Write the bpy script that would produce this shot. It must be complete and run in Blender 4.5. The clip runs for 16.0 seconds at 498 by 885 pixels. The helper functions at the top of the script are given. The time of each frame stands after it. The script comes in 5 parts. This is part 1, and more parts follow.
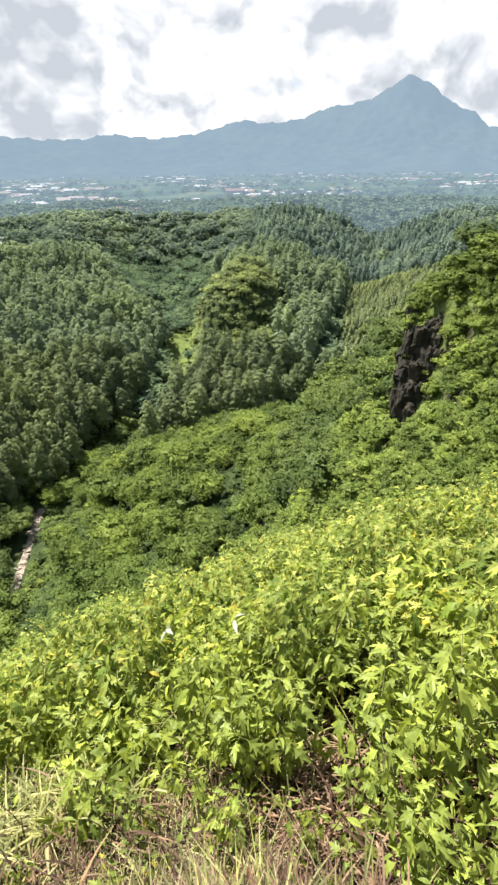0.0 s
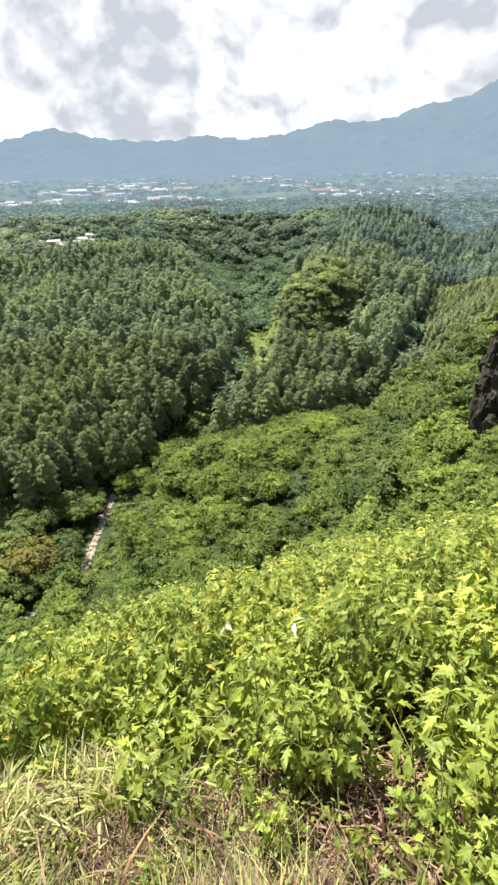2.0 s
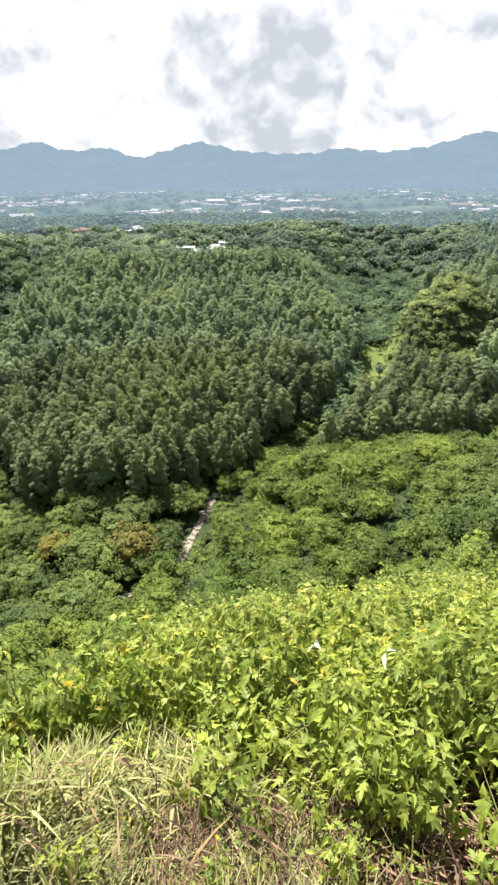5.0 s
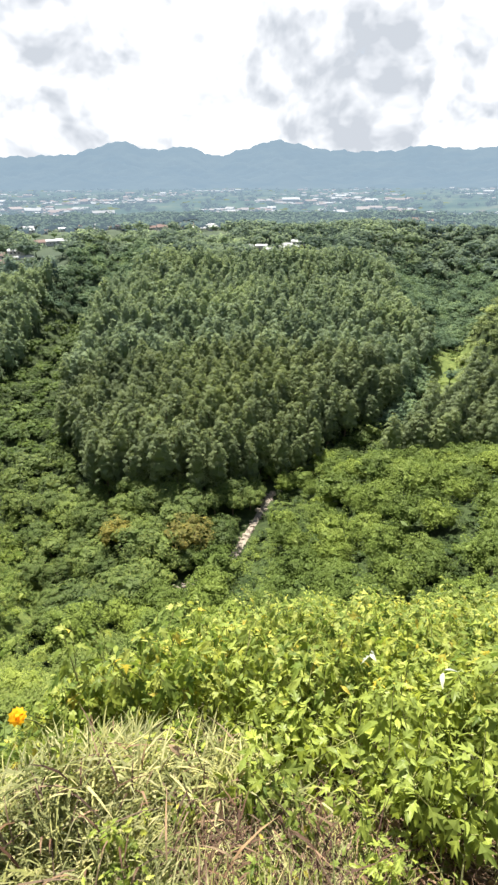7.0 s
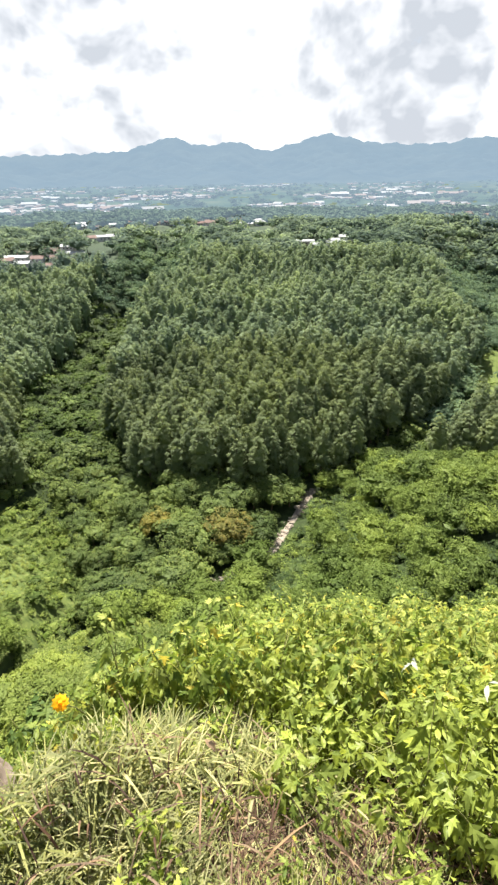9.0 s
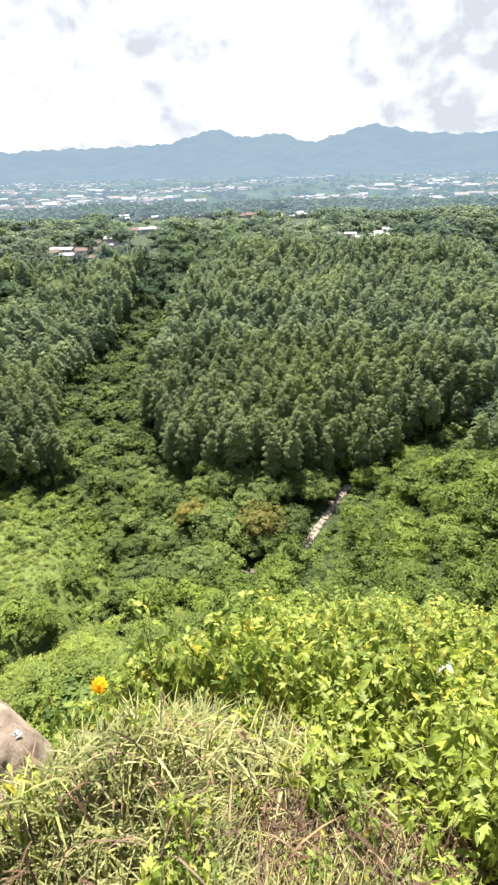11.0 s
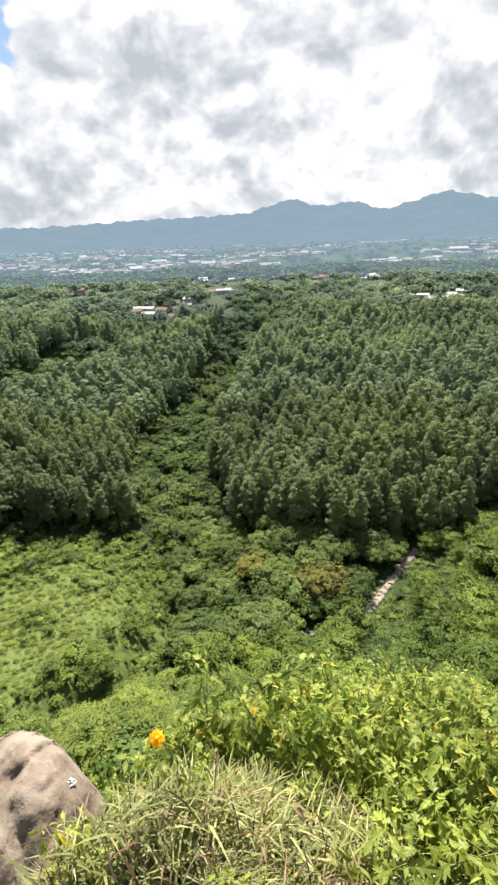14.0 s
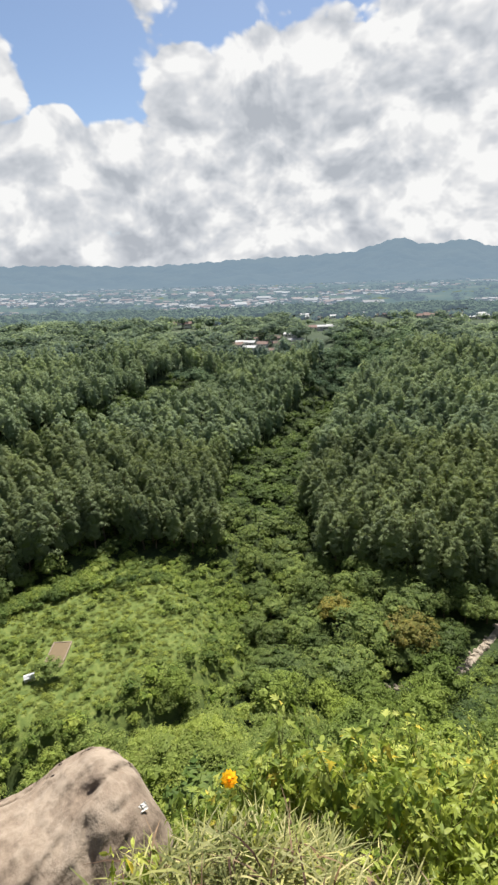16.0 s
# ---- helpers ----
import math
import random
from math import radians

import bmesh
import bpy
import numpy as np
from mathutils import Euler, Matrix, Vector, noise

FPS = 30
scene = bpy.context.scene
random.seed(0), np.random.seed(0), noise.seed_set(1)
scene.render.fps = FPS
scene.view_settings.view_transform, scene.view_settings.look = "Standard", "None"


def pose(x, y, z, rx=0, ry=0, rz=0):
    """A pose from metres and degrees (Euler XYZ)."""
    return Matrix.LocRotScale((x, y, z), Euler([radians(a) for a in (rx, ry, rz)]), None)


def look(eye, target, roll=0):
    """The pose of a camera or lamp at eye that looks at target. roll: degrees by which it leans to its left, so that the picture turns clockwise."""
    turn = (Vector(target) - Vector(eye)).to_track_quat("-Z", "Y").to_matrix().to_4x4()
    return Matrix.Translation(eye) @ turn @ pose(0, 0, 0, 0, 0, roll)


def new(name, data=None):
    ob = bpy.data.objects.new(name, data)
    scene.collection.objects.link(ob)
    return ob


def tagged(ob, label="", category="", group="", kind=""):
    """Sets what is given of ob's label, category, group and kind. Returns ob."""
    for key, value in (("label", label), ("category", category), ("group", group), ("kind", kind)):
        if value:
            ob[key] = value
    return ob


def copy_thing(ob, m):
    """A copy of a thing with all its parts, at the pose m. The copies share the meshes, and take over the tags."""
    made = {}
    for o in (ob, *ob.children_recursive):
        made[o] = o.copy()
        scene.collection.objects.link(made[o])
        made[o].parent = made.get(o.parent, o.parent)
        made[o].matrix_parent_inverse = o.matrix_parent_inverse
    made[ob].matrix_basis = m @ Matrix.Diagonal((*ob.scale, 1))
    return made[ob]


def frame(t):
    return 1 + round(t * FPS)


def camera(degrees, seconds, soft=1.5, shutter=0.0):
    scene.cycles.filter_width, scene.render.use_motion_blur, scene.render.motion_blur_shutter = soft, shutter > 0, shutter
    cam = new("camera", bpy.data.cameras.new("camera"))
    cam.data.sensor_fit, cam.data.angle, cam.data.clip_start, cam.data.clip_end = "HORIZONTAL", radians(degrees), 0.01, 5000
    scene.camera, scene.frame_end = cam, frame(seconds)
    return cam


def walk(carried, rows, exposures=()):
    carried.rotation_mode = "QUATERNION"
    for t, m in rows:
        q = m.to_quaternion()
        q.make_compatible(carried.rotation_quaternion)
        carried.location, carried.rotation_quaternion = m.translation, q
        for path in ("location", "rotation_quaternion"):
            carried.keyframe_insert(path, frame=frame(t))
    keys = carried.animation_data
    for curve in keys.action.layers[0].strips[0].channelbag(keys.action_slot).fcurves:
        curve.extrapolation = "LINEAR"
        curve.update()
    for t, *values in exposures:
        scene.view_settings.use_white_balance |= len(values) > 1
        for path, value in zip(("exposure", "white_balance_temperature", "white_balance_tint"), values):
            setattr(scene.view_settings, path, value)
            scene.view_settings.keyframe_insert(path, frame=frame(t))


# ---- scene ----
from mathutils.bvhtree import BVHTree

# ================= camera and its way =================
EYE = 1.6
cam = camera(51.1, 16.0, soft=2.5)
ROWS = [
    (0.0, 0.000, 0.000, -0.000, 62.12, 0.78, -0.42),
    (0.5, -0.001, 0.005, -0.002, 62.10, 1.38, 1.77),
    (1.0, -0.007, 0.009, -0.005, 62.29, 1.55, 4.09),
    (1.5, -0.008, 0.013, -0.007, 62.31, 1.17, 6.23),
    (2.0, -0.014, 0.016, -0.006, 62.23, 0.95, 8.04),
    (2.5, -0.018, 0.011, -0.004, 62.44, 0.86, 10.05),
    (3.0, -0.021, 0.011, -0.004, 63.02, 0.90, 12.22),
    (3.5, -0.021, 0.012, -0.002, 63.17, 0.86, 14.13),
    (4.0, -0.028, 0.005, 0.006, 63.33, 0.66, 16.36),
    (4.5, -0.031, 0.001, 0.017, 63.41, 0.48, 18.89),
    (7.0, -0.060, -0.009, 0.040, 63.33, 0.31, 28.78),
    (7.5, -0.065, -0.006, 0.040, 63.25, 0.28, 30.06),
    (8.0, -0.071, -0.005, 0.040, 63.18, 0.47, 31.15),
    (8.5, -0.075, -0.002, 0.042, 63.12, 0.71, 32.56),
    (9.0, -0.082, 0.001, 0.041, 62.93, 0.88, 33.54),
    (11.5, -0.093, -0.016, 0.057, 62.50, 1.30, 38.69),
    (12.0, -0.095, -0.018, 0.063, 63.24, 1.15, 39.52),
    (12.5, -0.099, -0.028, 0.065, 64.18, 0.73, 40.61),
    (13.0, -0.099, -0.033, 0.063, 65.79, 1.10, 42.25),
    (13.5, -0.099, -0.033, 0.062, 67.35, 1.48, 43.64),
    (14.0, -0.096, -0.040, 0.062, 68.49, 1.90, 45.26),
    (14.5, -0.099, -0.043, 0.071, 69.19, 1.98, 48.47),
    (15.0, -0.102, -0.041, 0.078, 70.21, 1.89, 51.76),
    (15.5, -0.101, -0.042, 0.078, 71.34, 1.56, 53.78),
    (16.0, -0.099, -0.044, 0.083, 72.51, 1.76, 56.04),
]
walk(cam, [(t, pose(x, y, EYE + z, rx, ry, rz)) for t, x, y, z, rx, ry, rz in ROWS],
     exposures=[(0.0, 1.68), (7.0, 1.74), (9.0, 1.78), (11.5, 1.92), (12.5, 1.92), (13.4, 1.84), (14.0, 1.54), (15.0, 1.38), (16.0, 1.22)])

# ================= sky, sun =================
SUN_AZ, SUN_EL = -46.0, 57.0          # degrees: clockwise from +y, above the horizon


def toward(az, el):
    """The unit vector to a bearing (clockwise from +y) and a height angle, in degrees."""
    a, e = radians(az), radians(el)
    return Vector((math.sin(a) * math.cos(e), math.cos(a) * math.cos(e), math.sin(e)))


sun = new("sun", bpy.data.lights.new("sun", "SUN"))
sun.data.energy, sun.data.angle, sun.data.color = 5.0, radians(0.6), (1.0, 0.95, 0.86)
sun.matrix_world = look(toward(SUN_AZ, SUN_EL) * 100, (0, 0, 0))


class Nodes:
    """Short calls to build a node tree."""

    def __init__(self, tree):
        self.tree = tree
        tree.nodes.clear()

    def add(self, kind, inputs=None):
        n = self.tree.nodes.new(kind)
        return self.feed(n, inputs)

    def feed(self, n, inputs):
        for k, v in (inputs or {}).items():
            if isinstance(v, bpy.types.NodeSocket):
                self.tree.links.new(v, n.inputs[k])
            else:
                n.inputs[k].default_value = v
        return n

    def math(self, op, a, b=0.0, c=0.0, clamp=False):
        n = self.tree.nodes.new("ShaderNodeMath")
        n.operation, n.use_clamp = op, clamp
        return self.feed(n, {0: a, 1: b, 2: c}).outputs[0]

    def vec(self, op, a, b=(0, 0, 0)):
        n = self.tree.nodes.new("ShaderNodeVectorMath")
        n.operation = op
        return self.feed(n, {0: a, 1: b})

    def noise(self, at, scale, detail=4.0, rough=0.55, distort=0.0):
        return self.add("ShaderNodeTexNoise", {"Vector": at, "Scale": scale, "Detail": detail, "Roughness": rough, "Distortion": distort}).outputs["Fac"]

    def ramp(self, fac, *stops):
        n = self.add("ShaderNodeValToRGB", {0: fac})
        e = n.color_ramp.elements
        while len(e) < len(stops):
            e.new(0.5)
        for el, (p, col) in zip(e, stops):
            el.position, el.color = p, (*col, 1.0) if len(col) == 3 else col
        return n.outputs[0]

    def mix(self, fac, a, b, blend="MIX"):
        n = self.tree.nodes.new("ShaderNodeMix")
        n.data_type, n.blend_type = "RGBA", blend
        self.feed(n, {0: fac})
        for i, v in ((6, a), (7, b)):
            if isinstance(v, bpy.types.NodeSocket):
                self.tree.links.new(v, n.inputs[i])
            else:
                n.inputs[i].default_value = (*v, 1.0)
        return n.outputs[2]


def smooth(nd, x, lo, hi):
    n = nd.tree.nodes.new("ShaderNodeMapRange")
    n.interpolation_type = "SMOOTHSTEP"
    return nd.feed(n, {0: x, 1: lo, 2: hi, 3: 0.0, 4: 1.0}).outputs[0]


def build_sky():
    world = bpy.data.worlds.new("sky")
    scene.world = world
    world.use_nodes = True
    nd = Nodes(world.node_tree)
    sky = nd.add("ShaderNodeTexSky")
    sky.sky_type, sky.sun_disc = "NISHITA", False
    sky.sun_elevation, sky.sun_rotation = radians(SUN_EL), radians(SUN_AZ)
    sky.altitude, sky.air_density, sky.dust_density = 1200.0, 1.0, 1.2
    blue = nd.add("ShaderNodeBackground", {0: sky.outputs[0], 1: 0.052})
    at = nd.add("ShaderNodeTexCoord").outputs["Generated"]
    z = nd.add("ShaderNodeSeparateXYZ", {0: at}).outputs[2]

    swirl = nd.add("ShaderNodeTexNoise", {"Vector": at, "Scale": 5.0, "Detail": 3.0})
    drift = nd.vec("SUBTRACT", nd.add("ShaderNodeTexNoise", {"Vector": at, "Scale": 8.0, "Detail": 5.0}).outputs["Color"], (0.5, 0.5, 0.5)).outputs[0]
    torn = nd.vec("NORMALIZE", nd.vec("ADD", at, nd.vec("MULTIPLY", drift, (0.26, 0.26, 0.26)).outputs[0]).outputs[0]).outputs[0]

    def lobe(az, el, inner, outer, way=at):
        """1 within so many degrees of a direction, 0 beyond."""
        dot = nd.vec("DOT_PRODUCT", way, tuple(toward(az, el))).outputs["Value"]
        return smooth(nd, dot, math.cos(radians(outer)), math.cos(radians(inner)))

    def total(parts):
        out = parts[0]
        for p in parts[1:]:
            out = nd.math("MAXIMUM", out, p)
        return out

    def billow(v):
        """Heaped cloud relief: rounded heads on broad swells."""
        cell = nd.add("ShaderNodeTexVoronoi")
        cell.feature = "SMOOTH_F1"
        nd.feed(cell, {"Vector": v, "Scale": 13.0, "Detail": 3.0, "Roughness": 0.55, "Smoothness": 0.6})
        heads = nd.math("SUBTRACT", 1.0, cell.outputs["Distance"])
        return nd.math("ADD", nd.math("MULTIPLY", heads, 0.45), nd.math("MULTIPLY", nd.noise(v, 6.0, 8.0, 0.55), 0.55))
    bent = nd.vec("ADD", nd.vec("MULTIPLY", at, (1.0, 1.0, 1.3)).outputs[0], nd.vec("MULTIPLY", swirl.outputs["Color"], (0.10, 0.10, 0.10)).outputs[0]).outputs[0]
    puff = billow(bent)
    wide = nd.noise(at, 3.2, 4.0, 0.5)
    # a bank along the horizon, closed ahead, heaped clouds with blue between them farther round and overhead
    bank = smooth(nd, z, 0.34, 0.20)
    heaps = total([lobe(a, e, i, o) for a, e, i, o in ((-61, 15.5, 2.0, 7.5), (-55, 15.5, 3.5, 8.5), (-48, 16, 4.0, 9.0), (-38, 18, 5, 11), (-79, 17, 1.5, 6.0), (-73.5, 13, 0.5, 4.5), (-4, 16, 27, 40))])
    fill = total([bank, heaps, nd.math("MULTIPLY", wide, 1.25)])
    fill = nd.math("SUBTRACT", fill, nd.math("MULTIPLY", lobe(-71, 19.5, 2, 6.5), 0.5))
    dens = nd.math("ADD", fill, nd.math("MULTIPLY", nd.math("SUBTRACT", puff, 0.46), 0.9))
    cover = smooth(nd, dens, 0.48, 0.62)
    # sunward heads white, bodies and bases grey
    up = nd.vec("ADD", bent, (-0.012, 0.014, 0.045)).outputs[0]
    lit = nd.math("SUBTRACT", puff, billow(up))
    shade = nd.math("ADD", nd.math("MULTIPLY_ADD", lit, 2.1, 0.76), nd.math("MULTIPLY", nd.math("SUBTRACT", wide, 0.5), -0.5))
    ragged = nd.math("MULTIPLY", nd.math("SUBTRACT", puff, 0.46), 1.0)
    dark = []
    for az, el, i, o, k in ((-18, 7, 4.0, 7.5, 0.52), (-24, 8.5, 3.0, 8.0, 0.46), (-17, 12, 1.0, 6.0, 0.34), (-7, 7, 0.5, 3.5, 0.30), (8, 10, 1.5, 5.0, 0.46), (13, 9, 1.5, 4.5, 0.44), (20, 5.5, 1.0, 4.5, 0.3), (-46, 12.5, 2.0, 7.0, 0.24),
                            (-53, 13.5, 2.0, 7.0, 0.26), (-40, 16, 2, 7, 0.26), (-66, 5, 3.0, 10.0, 0.26), (-47, 6, 1, 6, 0.18), (-78, 6, 3, 10, 0.28), (-62, 12, 1, 5, 0.2)):
        dark.append(nd.math("MULTIPLY", smooth(nd, nd.math("ADD", lobe(az, el, i, o, torn), ragged), 0.15, 0.75), k))
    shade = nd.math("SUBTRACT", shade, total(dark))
    body = nd.ramp(shade, (0.05, (0.58, 0.62, 0.68)), (0.45, (0.80, 0.83, 0.88)), (0.70, (0.98, 0.99, 1.01)), (0.92, (1.19, 1.19, 1.18)))
    cloud = nd.add("ShaderNodeBackground", {0: body, 1: 0.34})
    mixed = nd.add("ShaderNodeMixShader", {0: cover, 1: blue.outputs[0], 2: cloud.outputs[0]})
    nd.add("ShaderNodeOutputWorld", {0: mixed.outputs[0]})


build_sky()

# ================= materials =================


def leaf_material(name, dark, mid, light, glow=0.35, rough=0.55, patch=0.0, per_object=False, aged=None, spec=0.08, even=1.0):
    """Leaf mass: each leaf its own green, each plant its tone, larger patches, some light through the blade."""
    m = bpy.data.materials.new(name)
    m.use_nodes = True
    nd = Nodes(m.node_tree)
    geo = nd.add("ShaderNodeNewGeometry")
    stops = [(0.0, dark), (0.55, mid), (1.0, light)] if not aged else [(0.0, dark), (0.5, mid), (0.965, light), (0.98, aged)]
    col = nd.ramp(geo.outputs["Random Per Island"], *stops)
    if per_object:
        one = nd.add("ShaderNodeObjectInfo").outputs["Random"]
    else:
        tone = nd.tree.nodes.new("ShaderNodeAttribute")
        tone.attribute_name = "tone"
        one = tone.outputs["Fac"]
    each = nd.ramp(one, (0.0, tuple(1 - even * k for k in (0.34, 0.30, 0.30))), (0.5, (1.0, 1.0, 1.0)), (1.0, tuple(1 + even * k for k in (0.38, 0.32, 0.15))))
    col = nd.mix(1.0, col, each, "MULTIPLY")
    if patch:
        p = nd.noise(geo.outputs["Position"], patch, 3.0, 0.6)
        area = nd.ramp(p, (0.3, (0.76, 0.80, 0.78)), (0.5, (1.0, 1.0, 1.0)), (0.72, (1.18, 1.16, 0.98)))
        col = nd.mix(1.0, col, area, "MULTIPLY")
    bsdf = nd.add("ShaderNodeBsdfPrincipled", {"Base Color": col, "Roughness": rough, "Specular IOR Level": spec})
    thin = nd.add("ShaderNodeBsdfTranslucent", {0: nd.mix(1.0, col, (1.25, 1.22, 0.9), "MULTIPLY")})
    mx = nd.add("ShaderNodeMixShader", {0: glow, 1: bsdf.outputs[0], 2: thin.outputs[0]})
    nd.add("ShaderNodeOutputMaterial", {0: mx.outputs[0]})
    return m


def ground_material(name, stops, scale, fine, bump=0.3, rough=0.95):
    m = bpy.data.materials.new(name)
    m.use_nodes = True
    nd = Nodes(m.node_tree)
    pos = nd.add("ShaderNodeNewGeometry").outputs["Position"]
    a, b = nd.noise(pos, scale, 5.0, 0.6), nd.noise(pos, fine, 5.0, 0.65)
    col = nd.ramp(nd.math("ADD", nd.math("MULTIPLY", a, 0.6), nd.math("MULTIPLY", b, 0.4)), *stops)
    bp = nd.add("ShaderNodeBump", {"Strength": bump, "Distance": 0.1, "Height": b})
    bsdf = nd.add("ShaderNodeBsdfPrincipled", {"Base Color": col, "Roughness": rough, "Specular IOR Level": 0.2, "Normal": bp.outputs[0]})
    nd.add("ShaderNodeOutputMaterial", {0: bsdf.outputs[0]})
    return m


# pine green greyed and paled: thin haze over the hills put into it
PINE = ((0.136, 0.172, 0.086), (0.156, 0.195, 0.100), (0.176, 0.215, 0.114))
BROAD = ((0.066, 0.100, 0.028), (0.102, 0.142, 0.040), (0.150, 0.182, 0.054))
SUNFLOWER = ((0.092, 0.142, 0.026), (0.212, 0.262, 0.054), (0.355, 0.380, 0.100))
MAT = {
    "pine": leaf_material("pine_needles", *PINE, 0.45, patch=0.02, even=0.5),
    "pine_one": leaf_material("pine_needles_single", *PINE, 0.45, patch=0.02, per_object=True, even=0.5),
    # next three: pale blue of distance haze put into the leaf colours
    "pine_far": leaf_material("hazed_pine_needles", (0.176, 0.226, 0.140), (0.204, 0.258, 0.160), (0.230, 0.284, 0.178), 0.42, 0.9, patch=0.02, even=0.5),
    "pine_hazed": leaf_material("haze_blue_needles", (0.140, 0.194, 0.172), (0.164, 0.220, 0.194), (0.188, 0.246, 0.214), 0.4, 0.9, patch=0.02),
    "broad_far": leaf_material("hazed_broad_leaves", (0.084, 0.134, 0.086), (0.118, 0.172, 0.106), (0.164, 0.218, 0.124), 0.3, 0.9, patch=0.03),
    "pine_pale": leaf_material("young_pine_needles", (0.175, 0.215, 0.105), (0.205, 0.245, 0.125), (0.235, 0.275, 0.145), 0.3, patch=0.02),
    "broad": leaf_material("broad_leaves", *BROAD, 0.3, patch=0.06),
    "broad_one": leaf_material("broad_leaves_single", *BROAD, 0.3, patch=0.06, per_object=True),
    "broad_brown": leaf_material("flowering_leaves", (0.095, 0.105, 0.026), (0.150, 0.142, 0.036), (0.225, 0.180, 0.046), 0.3, patch=0.1, per_object=True),
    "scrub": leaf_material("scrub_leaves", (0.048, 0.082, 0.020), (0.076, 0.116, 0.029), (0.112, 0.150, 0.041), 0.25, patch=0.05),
    # darker scrub green: shade of the gaps between clumps put into its colour
    "scrub_shade": leaf_material("shaded_scrub_leaves", (0.034, 0.058, 0.016), (0.052, 0.082, 0.022), (0.080, 0.112, 0.032), 0.2, patch=0.05),
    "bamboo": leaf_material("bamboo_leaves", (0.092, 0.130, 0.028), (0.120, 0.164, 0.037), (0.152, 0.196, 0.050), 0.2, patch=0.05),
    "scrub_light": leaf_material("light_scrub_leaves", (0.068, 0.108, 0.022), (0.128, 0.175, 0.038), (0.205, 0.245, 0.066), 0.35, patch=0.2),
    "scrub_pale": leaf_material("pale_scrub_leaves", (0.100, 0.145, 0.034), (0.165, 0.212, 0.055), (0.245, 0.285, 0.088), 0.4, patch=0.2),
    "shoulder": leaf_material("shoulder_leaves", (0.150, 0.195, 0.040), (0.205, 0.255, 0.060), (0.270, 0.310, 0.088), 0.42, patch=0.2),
    "knoll": leaf_material("creeper_leaves", (0.150, 0.190, 0.072), (0.200, 0.245, 0.100), (0.255, 0.300, 0.130), 0.35, patch=0.1),
    # greens paled toward blue: distance haze put into the leaf colour
    "far_wood": leaf_material("hazed_plateau_leaves", (0.125, 0.172, 0.142), (0.155, 0.205, 0.165), (0.185, 0.238, 0.190), 0.6, 1.0, patch=0.012),
    "weeds": leaf_material("clearing_weeds", (0.112, 0.150, 0.032), (0.165, 0.205, 0.046), (0.235, 0.265, 0.068), 0.5, patch=0.15),
    "tithonia": leaf_material("sunflower_leaf", *SUNFLOWER, 0.40, 0.46, patch=2.0, per_object=True, spec=0.2),
    "tithonia_mass": leaf_material("sunflower_leaf_mass", *SUNFLOWER, 0.42, 0.5, patch=1.2, aged=(0.46, 0.38, 0.07), spec=0.16),
    "grass": leaf_material("grass_blade", (0.150, 0.165, 0.058), (0.265, 0.270, 0.112), (0.40, 0.375, 0.200), 0.4, 0.6, patch=2.5),
    "dry": leaf_material("dry_blade", (0.045, 0.025, 0.018), (0.098, 0.060, 0.042), (0.20, 0.142, 0.096), 0.1, 0.7, patch=2.5),
    "pale_leaf": leaf_material("withered_leaf", (0.28, 0.31, 0.24), (0.34, 0.36, 0.29), (0.40, 0.41, 0.35), 0.3, 0.7, per_object=True),
    "brown_leaf": leaf_material("brown_leaf", (0.26, 0.17, 0.11), (0.34, 0.24, 0.16), (0.40, 0.29, 0.2), 0.2, 0.7, per_object=True),
    "petal": leaf_material("orange_petal", (0.84, 0.42, 0.012), (0.88, 0.48, 0.016), (0.90, 0.54, 0.020), 0.35, 0.5, per_object=True),
    "bark": ground_material("bark", ((0.3, (0.07, 0.05, 0.035)), (0.7, (0.18, 0.14, 0.10))), 1.5, 14.0),
    "stem": ground_material("green_brown_stem", ((0.3, (0.13, 0.15, 0.04)), (0.7, (0.26, 0.25, 0.09))), 3.0, 40.0),
    "twig": ground_material("dry_twig", ((0.3, (0.12, 0.070, 0.042)), (0.7, (0.30, 0.205, 0.13))), 5.0, 60.0),
    "rock": ground_material("weathered_rock", ((0.3, (0.085, 0.064, 0.048)), (0.44, (0.165, 0.128, 0.098)), (0.54, (0.225, 0.182, 0.142)), (0.7, (0.285, 0.235, 0.188))), 3.2, 22.0, 0.25),
    # dark rock taken near black: the overhang's shade is put into the colour too
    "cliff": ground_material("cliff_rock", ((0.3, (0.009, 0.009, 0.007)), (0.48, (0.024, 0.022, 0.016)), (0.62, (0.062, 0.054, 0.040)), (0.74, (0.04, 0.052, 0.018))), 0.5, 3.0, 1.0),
    "boulder": ground_material("river_boulders", ((0.3, (0.17, 0.14, 0.11)), (0.7, (0.33, 0.285, 0.23))), 0.3, 1.4, 0.6),
    "plaster": ground_material("pale_wall", ((0.3, (0.38, 0.36, 0.34)), (0.7, (0.58, 0.57, 0.55))), 0.1, 1.0, 0.05),
    "roof_red": ground_material("red_roof", ((0.3, (0.13, 0.088, 0.078)), (0.7, (0.21, 0.15, 0.132))), 0.05, 0.7, 0.1),
    "roof_white": ground_material("white_roof", ((0.3, (0.27, 0.28, 0.29)), (0.7, (0.42, 0.42, 0.42))), 0.05, 0.7, 0.05),
    "mud_water": ground_material("muddy_water", ((0.3, (0.095, 0.068, 0.034)), (0.7, (0.135, 0.098, 0.052))), 0.2, 1.0, 0.02, 0.5),
}

